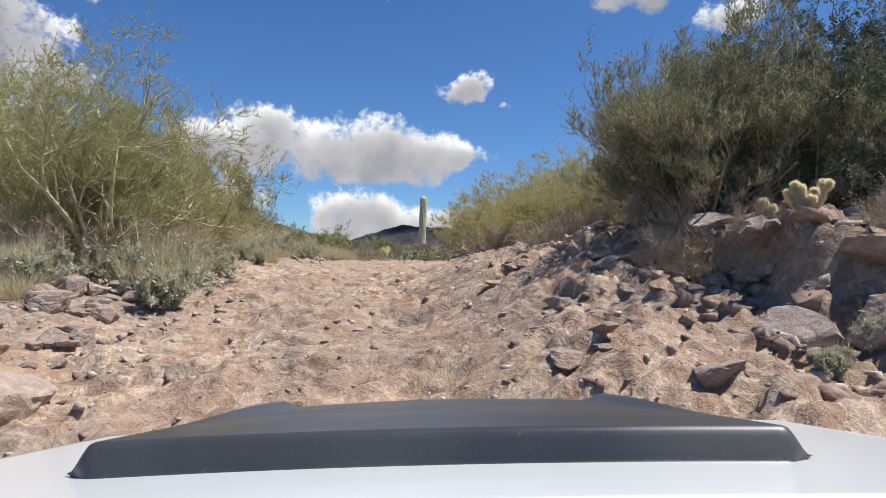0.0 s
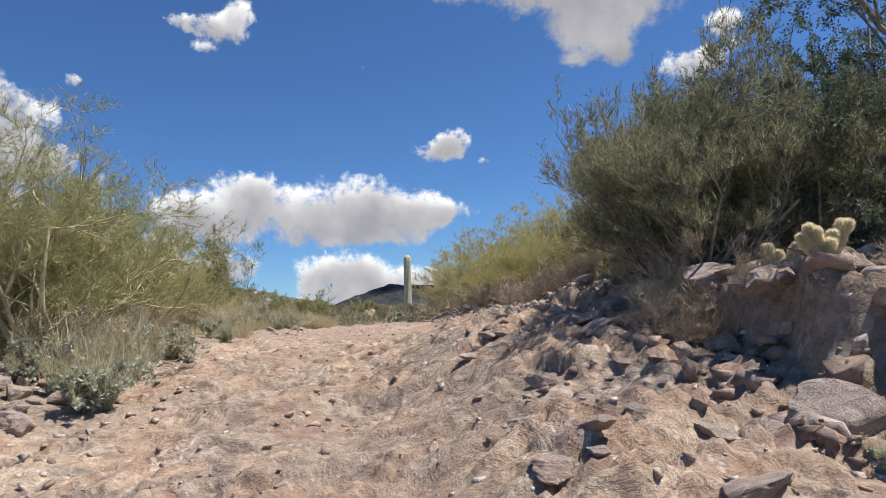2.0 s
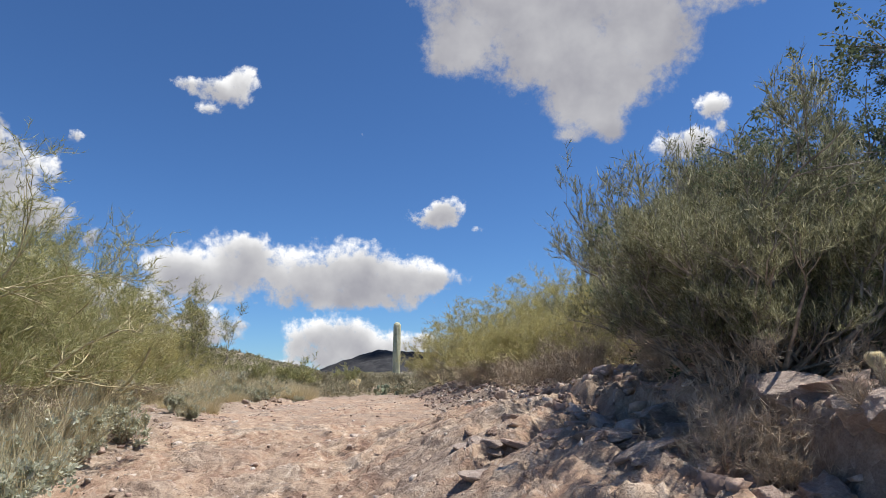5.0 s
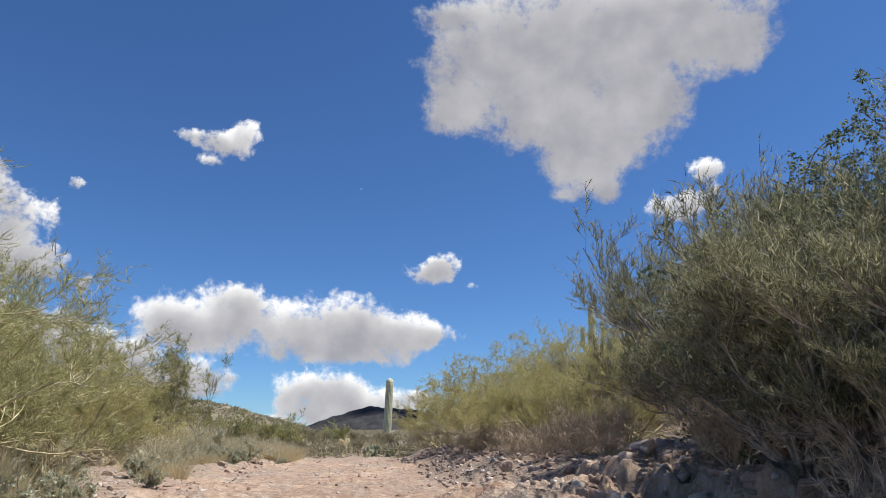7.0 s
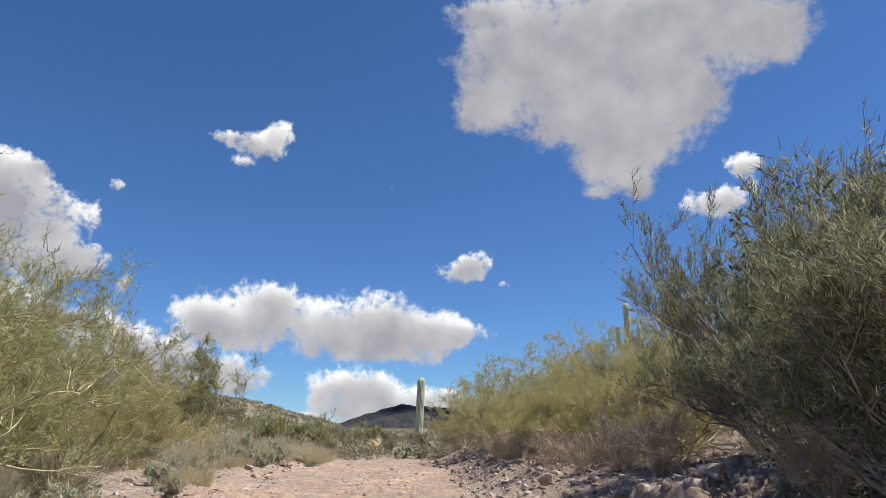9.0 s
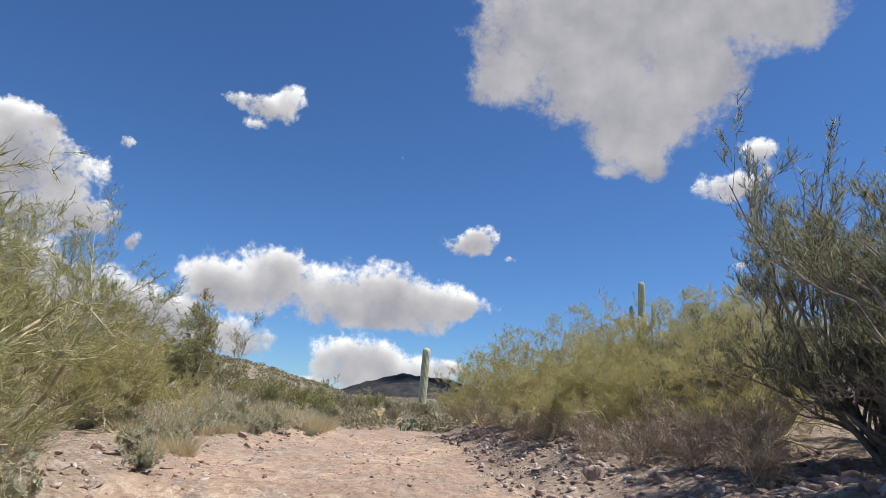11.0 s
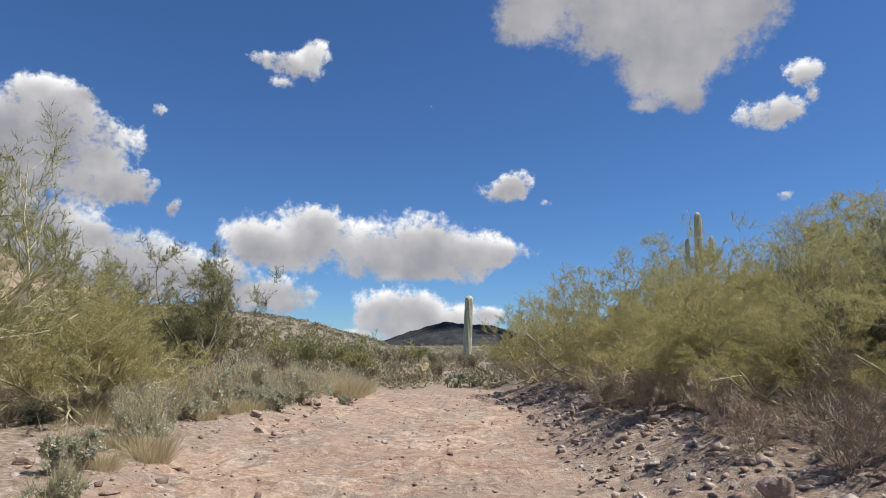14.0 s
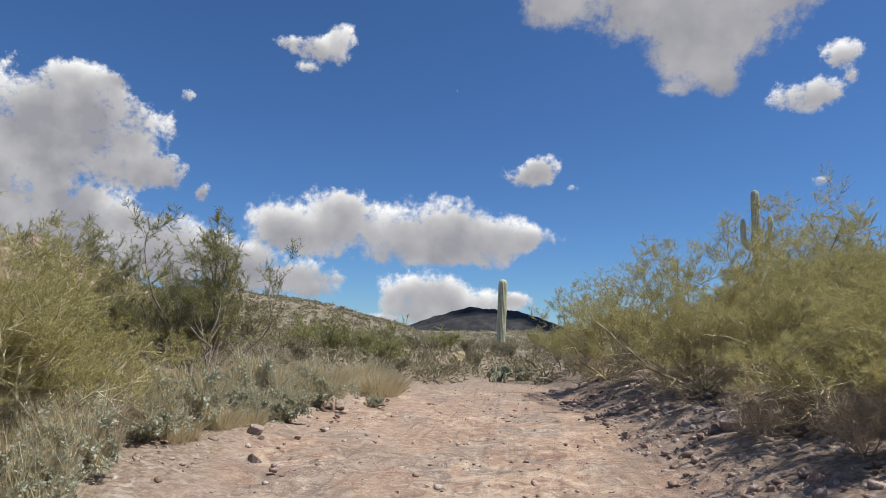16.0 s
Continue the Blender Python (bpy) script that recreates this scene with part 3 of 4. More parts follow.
def leaves(rng, limbs, per, size, reach, up=0.2, ratio=0.5):
    """Small pointed leaves round limbs."""
    P, D = [], []
    for pts, _ in limbs:
        n = len(pts) - 1
        f = rng.uniform(0.05, 1.0, per) * n
        i = np.minimum(f.astype(int), n - 1)
        P.append(pts[i] + (pts[i + 1] - pts[i]) * (f - i)[:, None] + reach * rng.normal(size=(per, 3)))
        D.append(unit(rng.normal(size=(per, 3)) + np.array([0, 0, up])))
    P, D = np.concatenate(P), np.concatenate(D)
    m = len(P)
    s = unit(np.cross(D, rng.normal(size=(m, 3))))
    n_ = np.cross(D, s)
    L = size * rng.uniform(0.6, 1.3, m)[:, None]
    V = np.stack([P, P + D * L * 0.45 + s * L * ratio * 0.5 + n_ * L * 0.06, P + D * L, P + D * L * 0.45 - s * L * ratio * 0.5 + n_ * L * 0.06], 1).reshape(-1, 3)
    k = np.arange(m)[:, None] * 4
    F = np.concatenate([k + np.array([[0, 1, 2]]), k + np.array([[0, 2, 3]])])
    return V, F


def plant(name, wood, wood_mat, crown, crown_mat, label, category, more=()):
    """A plant at the origin: an Empty with trunk and crown meshes under it."""
    ob = new(name)
    tagged(ob, label, category)
    V, F = wood
    part("trunk", mesh_of("trunk", V, F, wood_mat, smooth=True), ob)
    V, F = crown
    part("crown", mesh_of("crown", V, F, crown_mat), ob)
    for nm, (V, F), mt in more:
        part(nm, mesh_of(nm, V, F, mt), ob)
    return ob


def join(*pairs):
    V, F, off = [], [], 0
    for v, f in pairs:
        V.append(v)
        F.append(f + off)
        off += len(v)
    return np.concatenate(V), np.concatenate(F)


def wood_of(levels, sides=(6, 5, 4, 3)):
    return join(*[tubes(l, sides[min(i, len(sides) - 1)]) for i, l in enumerate(levels) if l])


def palo_verde(seed, height, label, dense=1.0, stems=8, spread=1.3, leaf=None, bark=None, wild=0.2, fork=0.78, lift=(0.45, 0.2, 0.2, 0.2, 0.15)):
    """A twiggy desert tree: pale crooked limbs, forking brooms of green twigs, bare dead twigs below."""
    rng = rng_of(seed)
    lv = sized(skeleton_of(rng, stems, height, spread, (5, 5, 5, 5), lift, wild, 0.016 * height, 0.56, fork), height)
    low = 0.26 * height
    high = [[l for l in v if l[0][:, 2].mean() > low] for v in lv]
    under = [l for v in lv[2:] for l in v if l[0][:, 2].mean() <= low]
    twigs = blades(rng, high[4], 0.0034)
    crown = join(sprigs(rng, high[4], int(8 * dense), 0.027 * height, 0.0032, 1.0, 0.3, 0.55, 0.1), sprigs(rng, high[3], int(9 * dense), 0.027 * height, 0.0032, 1.0, 0.3, 0.6, 0.3), twigs)
    dead = sprigs(rng, under, 4, 0.045 * height, 0.0026, 0.8, 0.1, 0.8)
    return plant("palo_verde", wood_of(lv[:4] + [[l for l in lv[4] if l[0][:, 2].mean() <= low]]), bark or PALO_BARK, crown, leaf or PALO_LEAF, label, "tree", [("dry_undergrowth", dead, DRY_BARK)])


def far_palo_verde(seed, height, label):
    rng = rng_of(seed)
    lv = skeleton_of(rng, 6, height, 1.2, (5, 5, 3), (0.45, 0.2, 0.25, 0.35), 0.18, 0.012 * height)
    crown = join(sprigs(rng, lv[3], 20, 0.055 * height, 0.012, scatter=0.5), sprigs(rng, lv[2], 20, 0.055 * height, 0.012, up=0.5, scatter=0.5))
    return plant("palo_verde", wood_of(lv, (5, 4, 3, 3)), PALO_BARK, crown, PALO_LEAF, label, "tree")


# A palo verde bush for the bank; its leaf colour already holds the shade.
def bank_palo_verde(seed, height, label, stems=13, spread=1.0):
    ob = palo_verde(seed, height, label, 0.75, stems, spread, SHADED_LEAF, BANK_BARK, 0.12, 0.56, (0.3, 0.35, 0.4, 0.4, 0.35))
    ob.name = "creosote_bush"
    return tagged(ob, category="shrub")


def ironwood(seed, height, label):
    rng = rng_of(seed)
    lv = sized(skeleton_of(rng, 6, height, 1.15, (7, 6, 5), (0.25, -0.05, -0.15, -0.3), 0.24, 0.015 * height, shrink=0.6), height)
    crown = join(tufts(rng, lv[3], 8, 10, 0.032, 0.034, 0.55), tufts(rng, lv[2], 7, 10, 0.032, 0.036, 0.55))
    return plant("ironwood_tree", wood_of(lv), GREY_BARK, crown, DARK_LEAF, label, "tree")


def brittlebush(seed, height, label, stalks=130):
    rng = rng_of(seed)
    lv = skeleton_of(rng, 14, height, 1.25, (4, 3), (0.3, 0.3, 0.3), 0.16, 0.006, shrink=0.5)
    crown = join(tufts(rng, lv[2], 3, 9, 0.030, 0.014, 0.6), tufts(rng, lv[1], 3, 8, 0.030, 0.014, 0.6))
    ends = [l for l in lv[1]]
    dry = sprigs(rng, ends, max(1, stalks * 9 // len(ends) + 4), 0.40 * height, 0.0026, along=0.6, up=0.9, scatter=0.35)
    return plant("brittlebush", wood_of(lv, (3, 3, 3)), DRY_BARK, crown, BRITTLE_LEAF, label, "shrub", [("dry_bloom", dry, STRAW)])


def dry_shrub(seed, height, label):
    rng = rng_of(seed)
    lv = skeleton_of(rng, 9, height, 1.1, (5, 4), (0.2, 0.3, 0.3), 0.2, 0.007, shrink=0.6)
    crown = sprigs(rng, lv[2], 9, 0.16 * height, 0.0028)
    return plant("dry_shrub", wood_of(lv), DRY_BARK, crown, DRY_BARK, label, "shrub")


def scrub(seed, height, label):
    rng = rng_of(seed)
    lv = skeleton_of(rng, 8, height, 1.0, (4, 2), (0.4, 0.4, 0.4), 0.15, 0.008 * height, shrink=0.55)
    crown = join(sprigs(rng, lv[2], 18, 0.14 * height, 0.009, up=0.5), leaves(rng, lv[2], 9, 0.04, 0.04))
    return plant("desert_scrub", wood_of(lv, (3, 3, 3)), GREY_BARK, crown, SCRUB_LEAF, label, "shrub")


def grass(seed, height, label, blades=700):
    rng = rng_of(seed)
    a, r = rng.uniform(0, 2 * math.pi, blades), 0.20 * np.sqrt(rng.uniform(0, 1, blades))
    P = np.stack([r * np.cos(a), r * np.sin(a), np.full(blades, -0.03)], -1)
    lean = np.stack([np.cos(a) * r * 2.2, np.sin(a) * r * 2.2, np.ones(blades)], -1) + 0.28 * rng.normal(size=(blades, 3))
    D = unit(lean)
    L = height * rng.uniform(0.5, 1.15, blades)[:, None]
    s = unit(np.cross(D, rng.normal(size=(blades, 3)))) * 0.0024
    mid = P + D * L * 0.6
    tip = P + D * L + np.stack([np.cos(a), np.sin(a), -0.5 * np.ones(blades)], -1) * L * 0.14
    V = np.stack([P - s, P + s, mid + s * 0.8, tip, mid - s * 0.8], 1).reshape(-1, 3)
    k = np.arange(blades)[:, None] * 5
    F = np.concatenate([k + np.array([[0, 1, 2]]), k + np.array([[0, 2, 4]]), k + np.array([[4, 2, 3]])])
    ob = new("grass_clump", mesh_of("grass_clump", V, F, STRAW))
    return tagged(ob, label, "grass")


def stand(ob, x, y, turn=0.0, scale=1.0, sink=0.03, tilt=(0.0, 0.0), stretch=1.0):
    """Sets a plant or stone on the ground."""
    ob.matrix_basis = pose(x, y, H(x, y) - sink, tilt[0], tilt[1], turn) @ Matrix.Diagonal((scale * stretch, scale * stretch, scale, 1))
    return ob


def again(ob, x, y, turn=0.0, scale=1.0, sink=0.03, label="", group="", stretch=1.0):
    c = copy_thing(ob, Matrix())
    stand(c, x, y, turn, scale, sink, stretch=stretch)
    if label:
        tagged(c, label)
    if group:
        tagged(c, group=group)
    return c


# ---- trees and large shrubs ----

palo_a = palo_verde(11, 3.45, "spreading yellow-green palo verde with bare lower branches beside the track", 1.5, 9, 1.5)
stand(palo_a, -4.1, 8.1, 20, 0.78, stretch=1.2)
palo_b = palo_verde(12, 3.5, "dense golden-green palo verde with fine upright twigs", 1.6, 9, 1.6, GOLD_LEAF)
stand(palo_b, 4.6, 23.6, 0, 0.92, stretch=1.25)
palo_c = palo_verde(13, 3.0, "open palo verde with dark trunk and feathery green crown", 2.2, 12, 1.35, OLIVE_LEAF, GREY_BARK)
stand(palo_c, -8.1, 25.6, 140, 1.2)
for x, y, turn, sc, st, label in (
        (-7.6, 15.4, 200, 1.22, 0.92, "tall palo verde with pale bare branches low down"),
        (-8.6, 11.4, 110, 1.05, 1.1, "yellow-green palo verde behind others beside the track"),
        (-5.6, 9.6, 250, 0.95, 1.1, "spreading palo verde over dry stalks"),
        (-4.4, 10.6, 300, 0.72, 1.1, "lower palo verde crowding the track")):
    again(palo_a, x, y, turn, sc, label=label, stretch=st)
for x, y, turn, sc, st, label in (
        (2.9, 25.4, 70, 0.80, 1.25, "yellow-green palo verde leaning over the track"),
        (7.9, 22.0, 160, 0.85, 1.2, "broad palo verde on the stony bank"),
        (2.0, 34.0, 30, 0.8, 1.2, "smaller palo verde beyond the bend"),
        (-7.4, 19.2, 310, 0.72, 1.2, "low yellow-green palo verde shrub beside the track"),
        (-6.6, 18.6, 200, 0.50, 1.4, "low palo verde shrub crowding the track"),
        (-6.0, 17.4, 15, 0.56, 1.2, "low twiggy palo verde shrub"),
        (5.9, 20.4, 250, 0.80, 1.2, "golden-green palo verde above the rubble bank"),
        (3.6, 15.4, 120, 0.40, 1.5, "low twiggy palo verde on the rubble bank"),
        (4.3, 13.6, 40, 0.45, 1.4, "low twiggy palo verde on the rubble bank"),
        (3.3, 17.3, 200, 0.48, 1.5, "low golden-green palo verde over the rubble bank"),
        (2.9, 18.7, 290, 0.42, 1.5, "low golden-green palo verde over the rubble bank"),
        (5.2, 16.6, 10, 0.72, 1.2, "golden-green palo verde on the stony bank"),
        (3.9, 21.4, 330, 0.66, 1.25, "low golden-green palo verde at the edge of the rubble"),
        (1.7, 28.0, 140, 0.66, 1.2, "golden-green palo verde leaning over the bend"),
        (2.5, 22.6, 100, 0.5, 1.4, "low golden-green palo verde at the edge of the track"),
        (3.5, 20.2, 20, 0.52, 1.4, "low golden-green palo verde with branches down to the rubble"),
        (5.0, 19.2, 280, 0.6, 1.4, "low golden-green palo verde with branches down to the rubble"),
        (6.9, 18.9, 170, 0.66, 1.3, "low golden-green palo verde on the stony slope"),
        (10.2, 24.2, 45, 0.95, 1.2, "broad palo verde further up the slope"),
        (6.4, 28.5, 210, 0.95, 1.1, "palo verde half hidden behind others"),
        (-11.5, 20.5, 20, 1.0, 1.2, "palo verde behind lower shrubs")):
    again(palo_b, x, y, turn, sc, label=label, stretch=st)
again(palo_c, -10.6, 24.6, 60, 1.08, label="open feathery palo verde with forked trunk")
palo_d = far_palo_verde(14, 3.2, "far palo verde among scrub")
stand(palo_d, -16.5, 38.0, 0, 1.0)
for x, y, turn, sc, st, label in (
        (-11.5, 31.0, 10, 0.9, 1.1, "distant palo verde among scrub"),
        (-6.0, 36.0, 80, 0.75, 1.3, "low green palo verde in the wash"),
        (4.6, 40.0, 220, 1.0, 1.3, "palo verde beyond the bend of the track"),
        (11.0, 34.0, 120, 1.2, 1.1, "palo verde on the rising slope"),
        (-10.0, 45.0, 300, 0.9, 1.2, "far palo verde on the flat"),
        (1.5, 56.0, 40, 0.8, 1.5, "low green palo verde near the single saguaro"),
        (-5.5, 58.0, 190, 0.7, 1.5, "low green palo verde near the single saguaro"),
        (-14.0, 52.0, 250, 0.9, 1.5, "far palo verde on the flat")):
    again(palo_d, x, y, turn, sc, label=label, stretch=st)

bank_palo_a = bank_palo_verde(21, 2.1, "dark olive palo verde bush with feathery upright tips on the bank")
stand(bank_palo_a, 3.12, 6.35, 0, 1.06, stretch=1.0)
bank_palo_b = bank_palo_verde(22, 2.2, "dense olive palo verde bush with many grey stems", 12, 0.9)
stand(bank_palo_b, 3.75, 8.9, 40, 1.05)
for src, x, y, turn, sc, st, label in (
        (bank_palo_a, 4.9, 8.6, 100, 1.05, 1.0, "tall dark palo verde bush in its own shade"),
        (bank_palo_b, 4.9, 11.2, 200, 1.05, 1.0, "dense palo verde bush on the bank"),
        (bank_palo_a, 4.7, 15.6, 250, 0.88, 1.1, "olive palo verde bush on the stony bank"),
        (bank_palo_b, 6.2, 17.4, 150, 0.92, 1.1, "broad palo verde bush further up the bank"),
        (bank_palo_b, 3.15, 5.75, 80, 0.72, 1.15, "low dark palo verde bush hanging over the bank"),
        (bank_palo_a, 3.9, 5.6, 190, 0.6, 1.2, "low dark palo verde bush behind the cholla"),
        (bank_palo_b, 4.8, 11.6, 290, 1.42, 0.95, "very tall olive palo verde bush with fine upright twigs"),
        (bank_palo_a, 5.5, 10.7, 120, 1.35, 1.0, "very tall olive palo verde bush behind lower ones"),
        (bank_palo_b, 2.80, 5.5, 140, 0.58, 1.2, "low dark palo verde bush at the foot of the bank"),
        (bank_palo_a, 2.85, 6.3, 30, 0.66, 1.15, "low dark palo verde bush hanging over the bank"),
        (bank_palo_b, 6.4, 13.4, 20, 0.95, 1.0, "palo verde bush behind others on the bank"),
        (bank_palo_a, 5.6, 7.4, 300, 0.95, 1.1, "dark palo verde bush under the ironwood tree")):
    again(src, x, y, turn, sc, label=label, stretch=st)

iron = ironwood(31, 3.2, "dark ironwood tree with small leaves overhanging the bank")
stand(iron, 6.1, 6.6, 300, 1.14, stretch=1.0)
again(iron, 4.75, 5.3, 240, 0.62, label="low dense dark ironwood shrub behind the cholla", stretch=1.0)
again(iron, 8.6, 9.2, 300, 1.2, label="dark leafy ironwood tree on top of the bank")

# ---- brittlebush, grass, dry shrubs ----
brit_a = brittlebush(41, 0.62, "grey-green brittlebush with pale dry flower stalks")
stand(brit_a, -2.7, 6.95, 0, 1.6)
brit_b = brittlebush(42, 0.5, "leafy grey-green brittlebush in bloomless winter state", 50)
stand(brit_b, -2.35, 6.4, 50, 1.3)
R = rng_of(77)
for x, y, s in ((-3.5, 7.5, 1.5), (-3.0, 8.5, 1.4), (-3.7, 6.5, 1.4), (-3.3, 10.4, 1.4), (-3.9, 8.9, 1.5), (-3.3, 9.6, 1.0), (-3.9, 11.2, 1.1), (-4.4, 5.6, 1.0), (-3.4, 13.2, 0.9), (-4.2, 15.6, 1.1), (-4.9, 18.2, 1.2), (-5.4, 20.4, 1.25),
                (-4.6, 22.0, 1.0), (-5.6, 24.6, 1.2), (-4.5, 16.6, 1.5), (-4.0, 14.2, 1.2), (-5.0, 19.4, 1.6), (-4.2, 20.8, 1.3), (-4.9, 13.0, 1.5), (-6.4, 17.0, 1.1), (2.75, 3.05, 0.5), (2.75, 18.0, 0.8), (4.6, 18.0, 1.5), (3.2, 19.0, 1.1), (-5.7, 18.2, 1.7), (-5.5, 19.9, 1.8), (-5.0, 21.8, 1.7), (-4.6, 20.4, 1.4), (-6.3, 19.2, 1.8), (-6.6, 17.6, 1.7), (-4.9, 16.9, 1.4), (-4.3, 22.8, 1.5), (-3.6, 24.4, 0.9), (-4.9, 30.0, 1.2), (1.4, 33.0, 1.2)):
    again(brit_a if R.random() < 0.55 else brit_b, x, y, R.uniform(0, 360), s * R.uniform(0.85, 1.1), group="brittlebushes along the track")
again(brit_b, 2.35, 2.85, 10, 0.42, label="tiny green brittlebush seedling between rocks", group="brittlebushes along the track")
again(brit_b, -4.0, 6.7, 80, 0.4, label="tiny green brittlebush seedling between rocks", group="brittlebushes along the track")

for k in range(46):
    y = R.uniform(6.5, 34)
    x = float(track_x(y)) - R.uniform(3.4, 11) * (0.75 if y < 14 else 1)
    again(brit_a if R.random() < 0.6 else brit_b, x, y, R.uniform(0, 360), R.uniform(0.9, 1.5), group="brittlebushes along the track")

dry_a = dry_shrub(51, 0.8, "bare grey-brown dry shrub at the foot of the bank")
stand(dry_a, 2.62, 5.4, 0, 0.85)
dry_b = dry_shrub(52, 0.9, "tangle of dry pale twigs on the bank")
stand(dry_b, 3.42, 3.85, 0, 0.6)
for x, y, s in ((2.75, 4.45, 0.55), (2.55, 4.9, 0.65), (3.15, 3.55, 0.5), (2.45, 5.2, 0.75), (2.3, 5.0, 0.6), (3.6, 3.6, 0.6), (2.9, 7.2, 0.9), (-4.2, 7.0, 1.2), (-4.9, 7.6, 1.3), (-3.6, 7.7, 1.1), (-5.2, 8.8, 1.3), (-5.6, 11.4, 1.2), (3.0, 7.6, 0.8), (3.1, 11.0, 0.9), (2.5, 14.4, 1.0), (2.7, 15.8, 1.1), (2.3, 17.4, 1.1), (3.1, 12.4, 1.1), (2.0, 18.9, 1.0), (2.8, 13.4, 1.0), (3.4, 14.6, 1.2), (3.0, 16.6, 1.2), (2.5, 19.6, 1.1), (3.5, 11.9, 1.2), (3.3, 13.0, 1.0), (3.6, 19.6, 1.1),
                (4.4, 20.8, 1.2), (3.0, 22.4, 1.1), (2.2, 24.0, 1.0), (5.6, 19.6, 1.2), (-6.8, 14.4, 1.3), (-7.6, 21.4, 1.1), (1.5, 30.0, 1.2)):
    again(dry_a if R.random() < 0.5 else dry_b, x, y, R.uniform(0, 360), s * R.uniform(0.85, 1.15), group="dry shrubs along the track")

grass_a = grass(61, 0.42, "clump of straw-coloured dry grass")
stand(grass_a, -3.6, 6.1)
for k in range(120):
    y = R.uniform(7, 34)
    side = -1 if R.random() < 0.95 else 1
    x = float(track_x(y)) + side * R.uniform(2.9, 8.0)
    again(grass_a, x, y, R.uniform(0, 360), R.uniform(0.6, 1.25), group="dry grass clumps")
for k in range(14):
    again(grass_a, R.uniform(-5.3, -3.7), R.uniform(25.5, 29), R.uniform(0, 360), R.uniform(1.2, 1.8), group="dry grass clumps")

scrub_a = scrub(71, 0.9, "dull grey-green desert scrub bush")
stand(scrub_a, -4.6, 33.0)
for k in range(80):
    y = R.uniform(27, 60)
    x = float(track_x(y)) + (R.uniform(2.4 if y < 32 else 0.0, 20) * (-1 if R.random() < 0.6 else 1))
    again(scrub_a, x, y, R.uniform(0, 360), R.uniform(0.8, 2.0), group="scrub beyond the bend")

# scrub on the far slopes, too many to count
def slope_scrub(name, pts, count, size, seed, label):
    rng = rng_of(seed)
    n = pts.shape[0]
    V, F = [], []
    for k in range(count):
        i, j = rng.integers(8, n - 8, 2)
        p = pts[i, j] + (pts[i + 1, j + 1] - pts[i, j]) * rng.random()
        p = p + np.array([0, 0, -0.1])
        m = 34
        d = unit(rng.normal(size=(m, 3)) * np.array([1, 1, 0.7]) + np.array([0, 0, 0.6]))
        s = size * rng.uniform(0.5, 1.4)
        c = p + d * s * rng.uniform(0.35, 1.0, (m, 1))
        a, b = unit(rng.normal(size=(m, 3))) * s * 0.22, unit(rng.normal(size=(m, 3))) * s * 0.22
        F.append(np.arange(m * 3).reshape(m, 3) + 3 * m * k)
        V.append(np.stack([c - a, c + a, c + b * 1.6], 1).reshape(-1, 3))
    ob = new(name, mesh_of(name, np.concatenate(V), np.concatenate(F), SCRUB_LEAF))
    return tagged(ob, label, "scrub", kind="stuff")


slope_scrub("hillside_scrub", near_hill_pts, 10000, 0.75, 5, "scattered grey-green scrub over the stony hillside")
slope_scrub("hillside_scrub", mid_hill_pts, 1600, 1.1, 6, "scattered scrub over the far rise")


def flat_scrub(count, seed):
    """Low scrub that fills the flat beyond the bend, too much to count."""
    rng = rng_of(seed)
    y = 30 + 130 * rng.random(count) ** 1.5
    x = rng.uniform(-1, 1, count) * (16 + 0.42 * y) - 6
    keep = np.abs(x - track_x(y)) > np.where(y < 32, 2.6, 0.0)
    x, y = x[keep], y[keep]
    z = terrain(x, y)
    V, m = [], 70
    for k in range(len(x)):
        s = rng.uniform(0.3, 0.85)
        d = unit(rng.normal(size=(m, 3)) + np.array([0, 0, 0.7])) * np.array([1, 1, 0.8])
        d[:, 2] = np.abs(d[:, 2])
        c = np.array([x[k], y[k], z[k] - 0.02]) + d * s * rng.uniform(0.3, 1.0, (m, 1))
        a = unit(rng.normal(size=(m, 3))) * s * 0.05
        V.append(np.stack([c - a, c + a, c + unit(d + 0.6 * rng.normal(size=(m, 3))) * s * 0.4], 1).reshape(-1, 3))
    V = np.concatenate(V)
    ob = new("flat_scrub", mesh_of("flat_scrub", V, np.arange(len(V)).reshape(-1, 3), SCRUB_LEAF))
    return tagged(ob, "low grey-green and straw scrub over the flat", "scrub", kind="stuff")


flat_scrub(3200, 73)


# ---- cacti ----
def cactus_material(name, rib, groove):
    m = Mat(name, 0.75, 0.3)
    c = m.mix(m.attr("rib"), groove, rib)
    c = m.mix(0.45, c, m.ramp(m.noise(3.0, 5, 0.6), (0.3, 0.3), (0.7, 0.8)), "OVERLAY")
    m.colour(c)
    m.bump(m.noise(40, 4, 0.6), 0.5, 0.01)
    return m.m


SAGUARO_SKIN = cactus_material("saguaro_skin", (0.62, 0.58, 0.40), (0.33, 0.34, 0.20))
SPINE = leaf_material("pale_spines", ((0.0, (0.84, 0.74, 0.50)), (0.6, (0.92, 0.84, 0.62)), (1.0, (0.96, 0.92, 0.78))), 0.5)
CHOLLA_SKIN = cactus_material("cholla_joint", (0.72, 0.61, 0.39), (0.52, 0.44, 0.26))


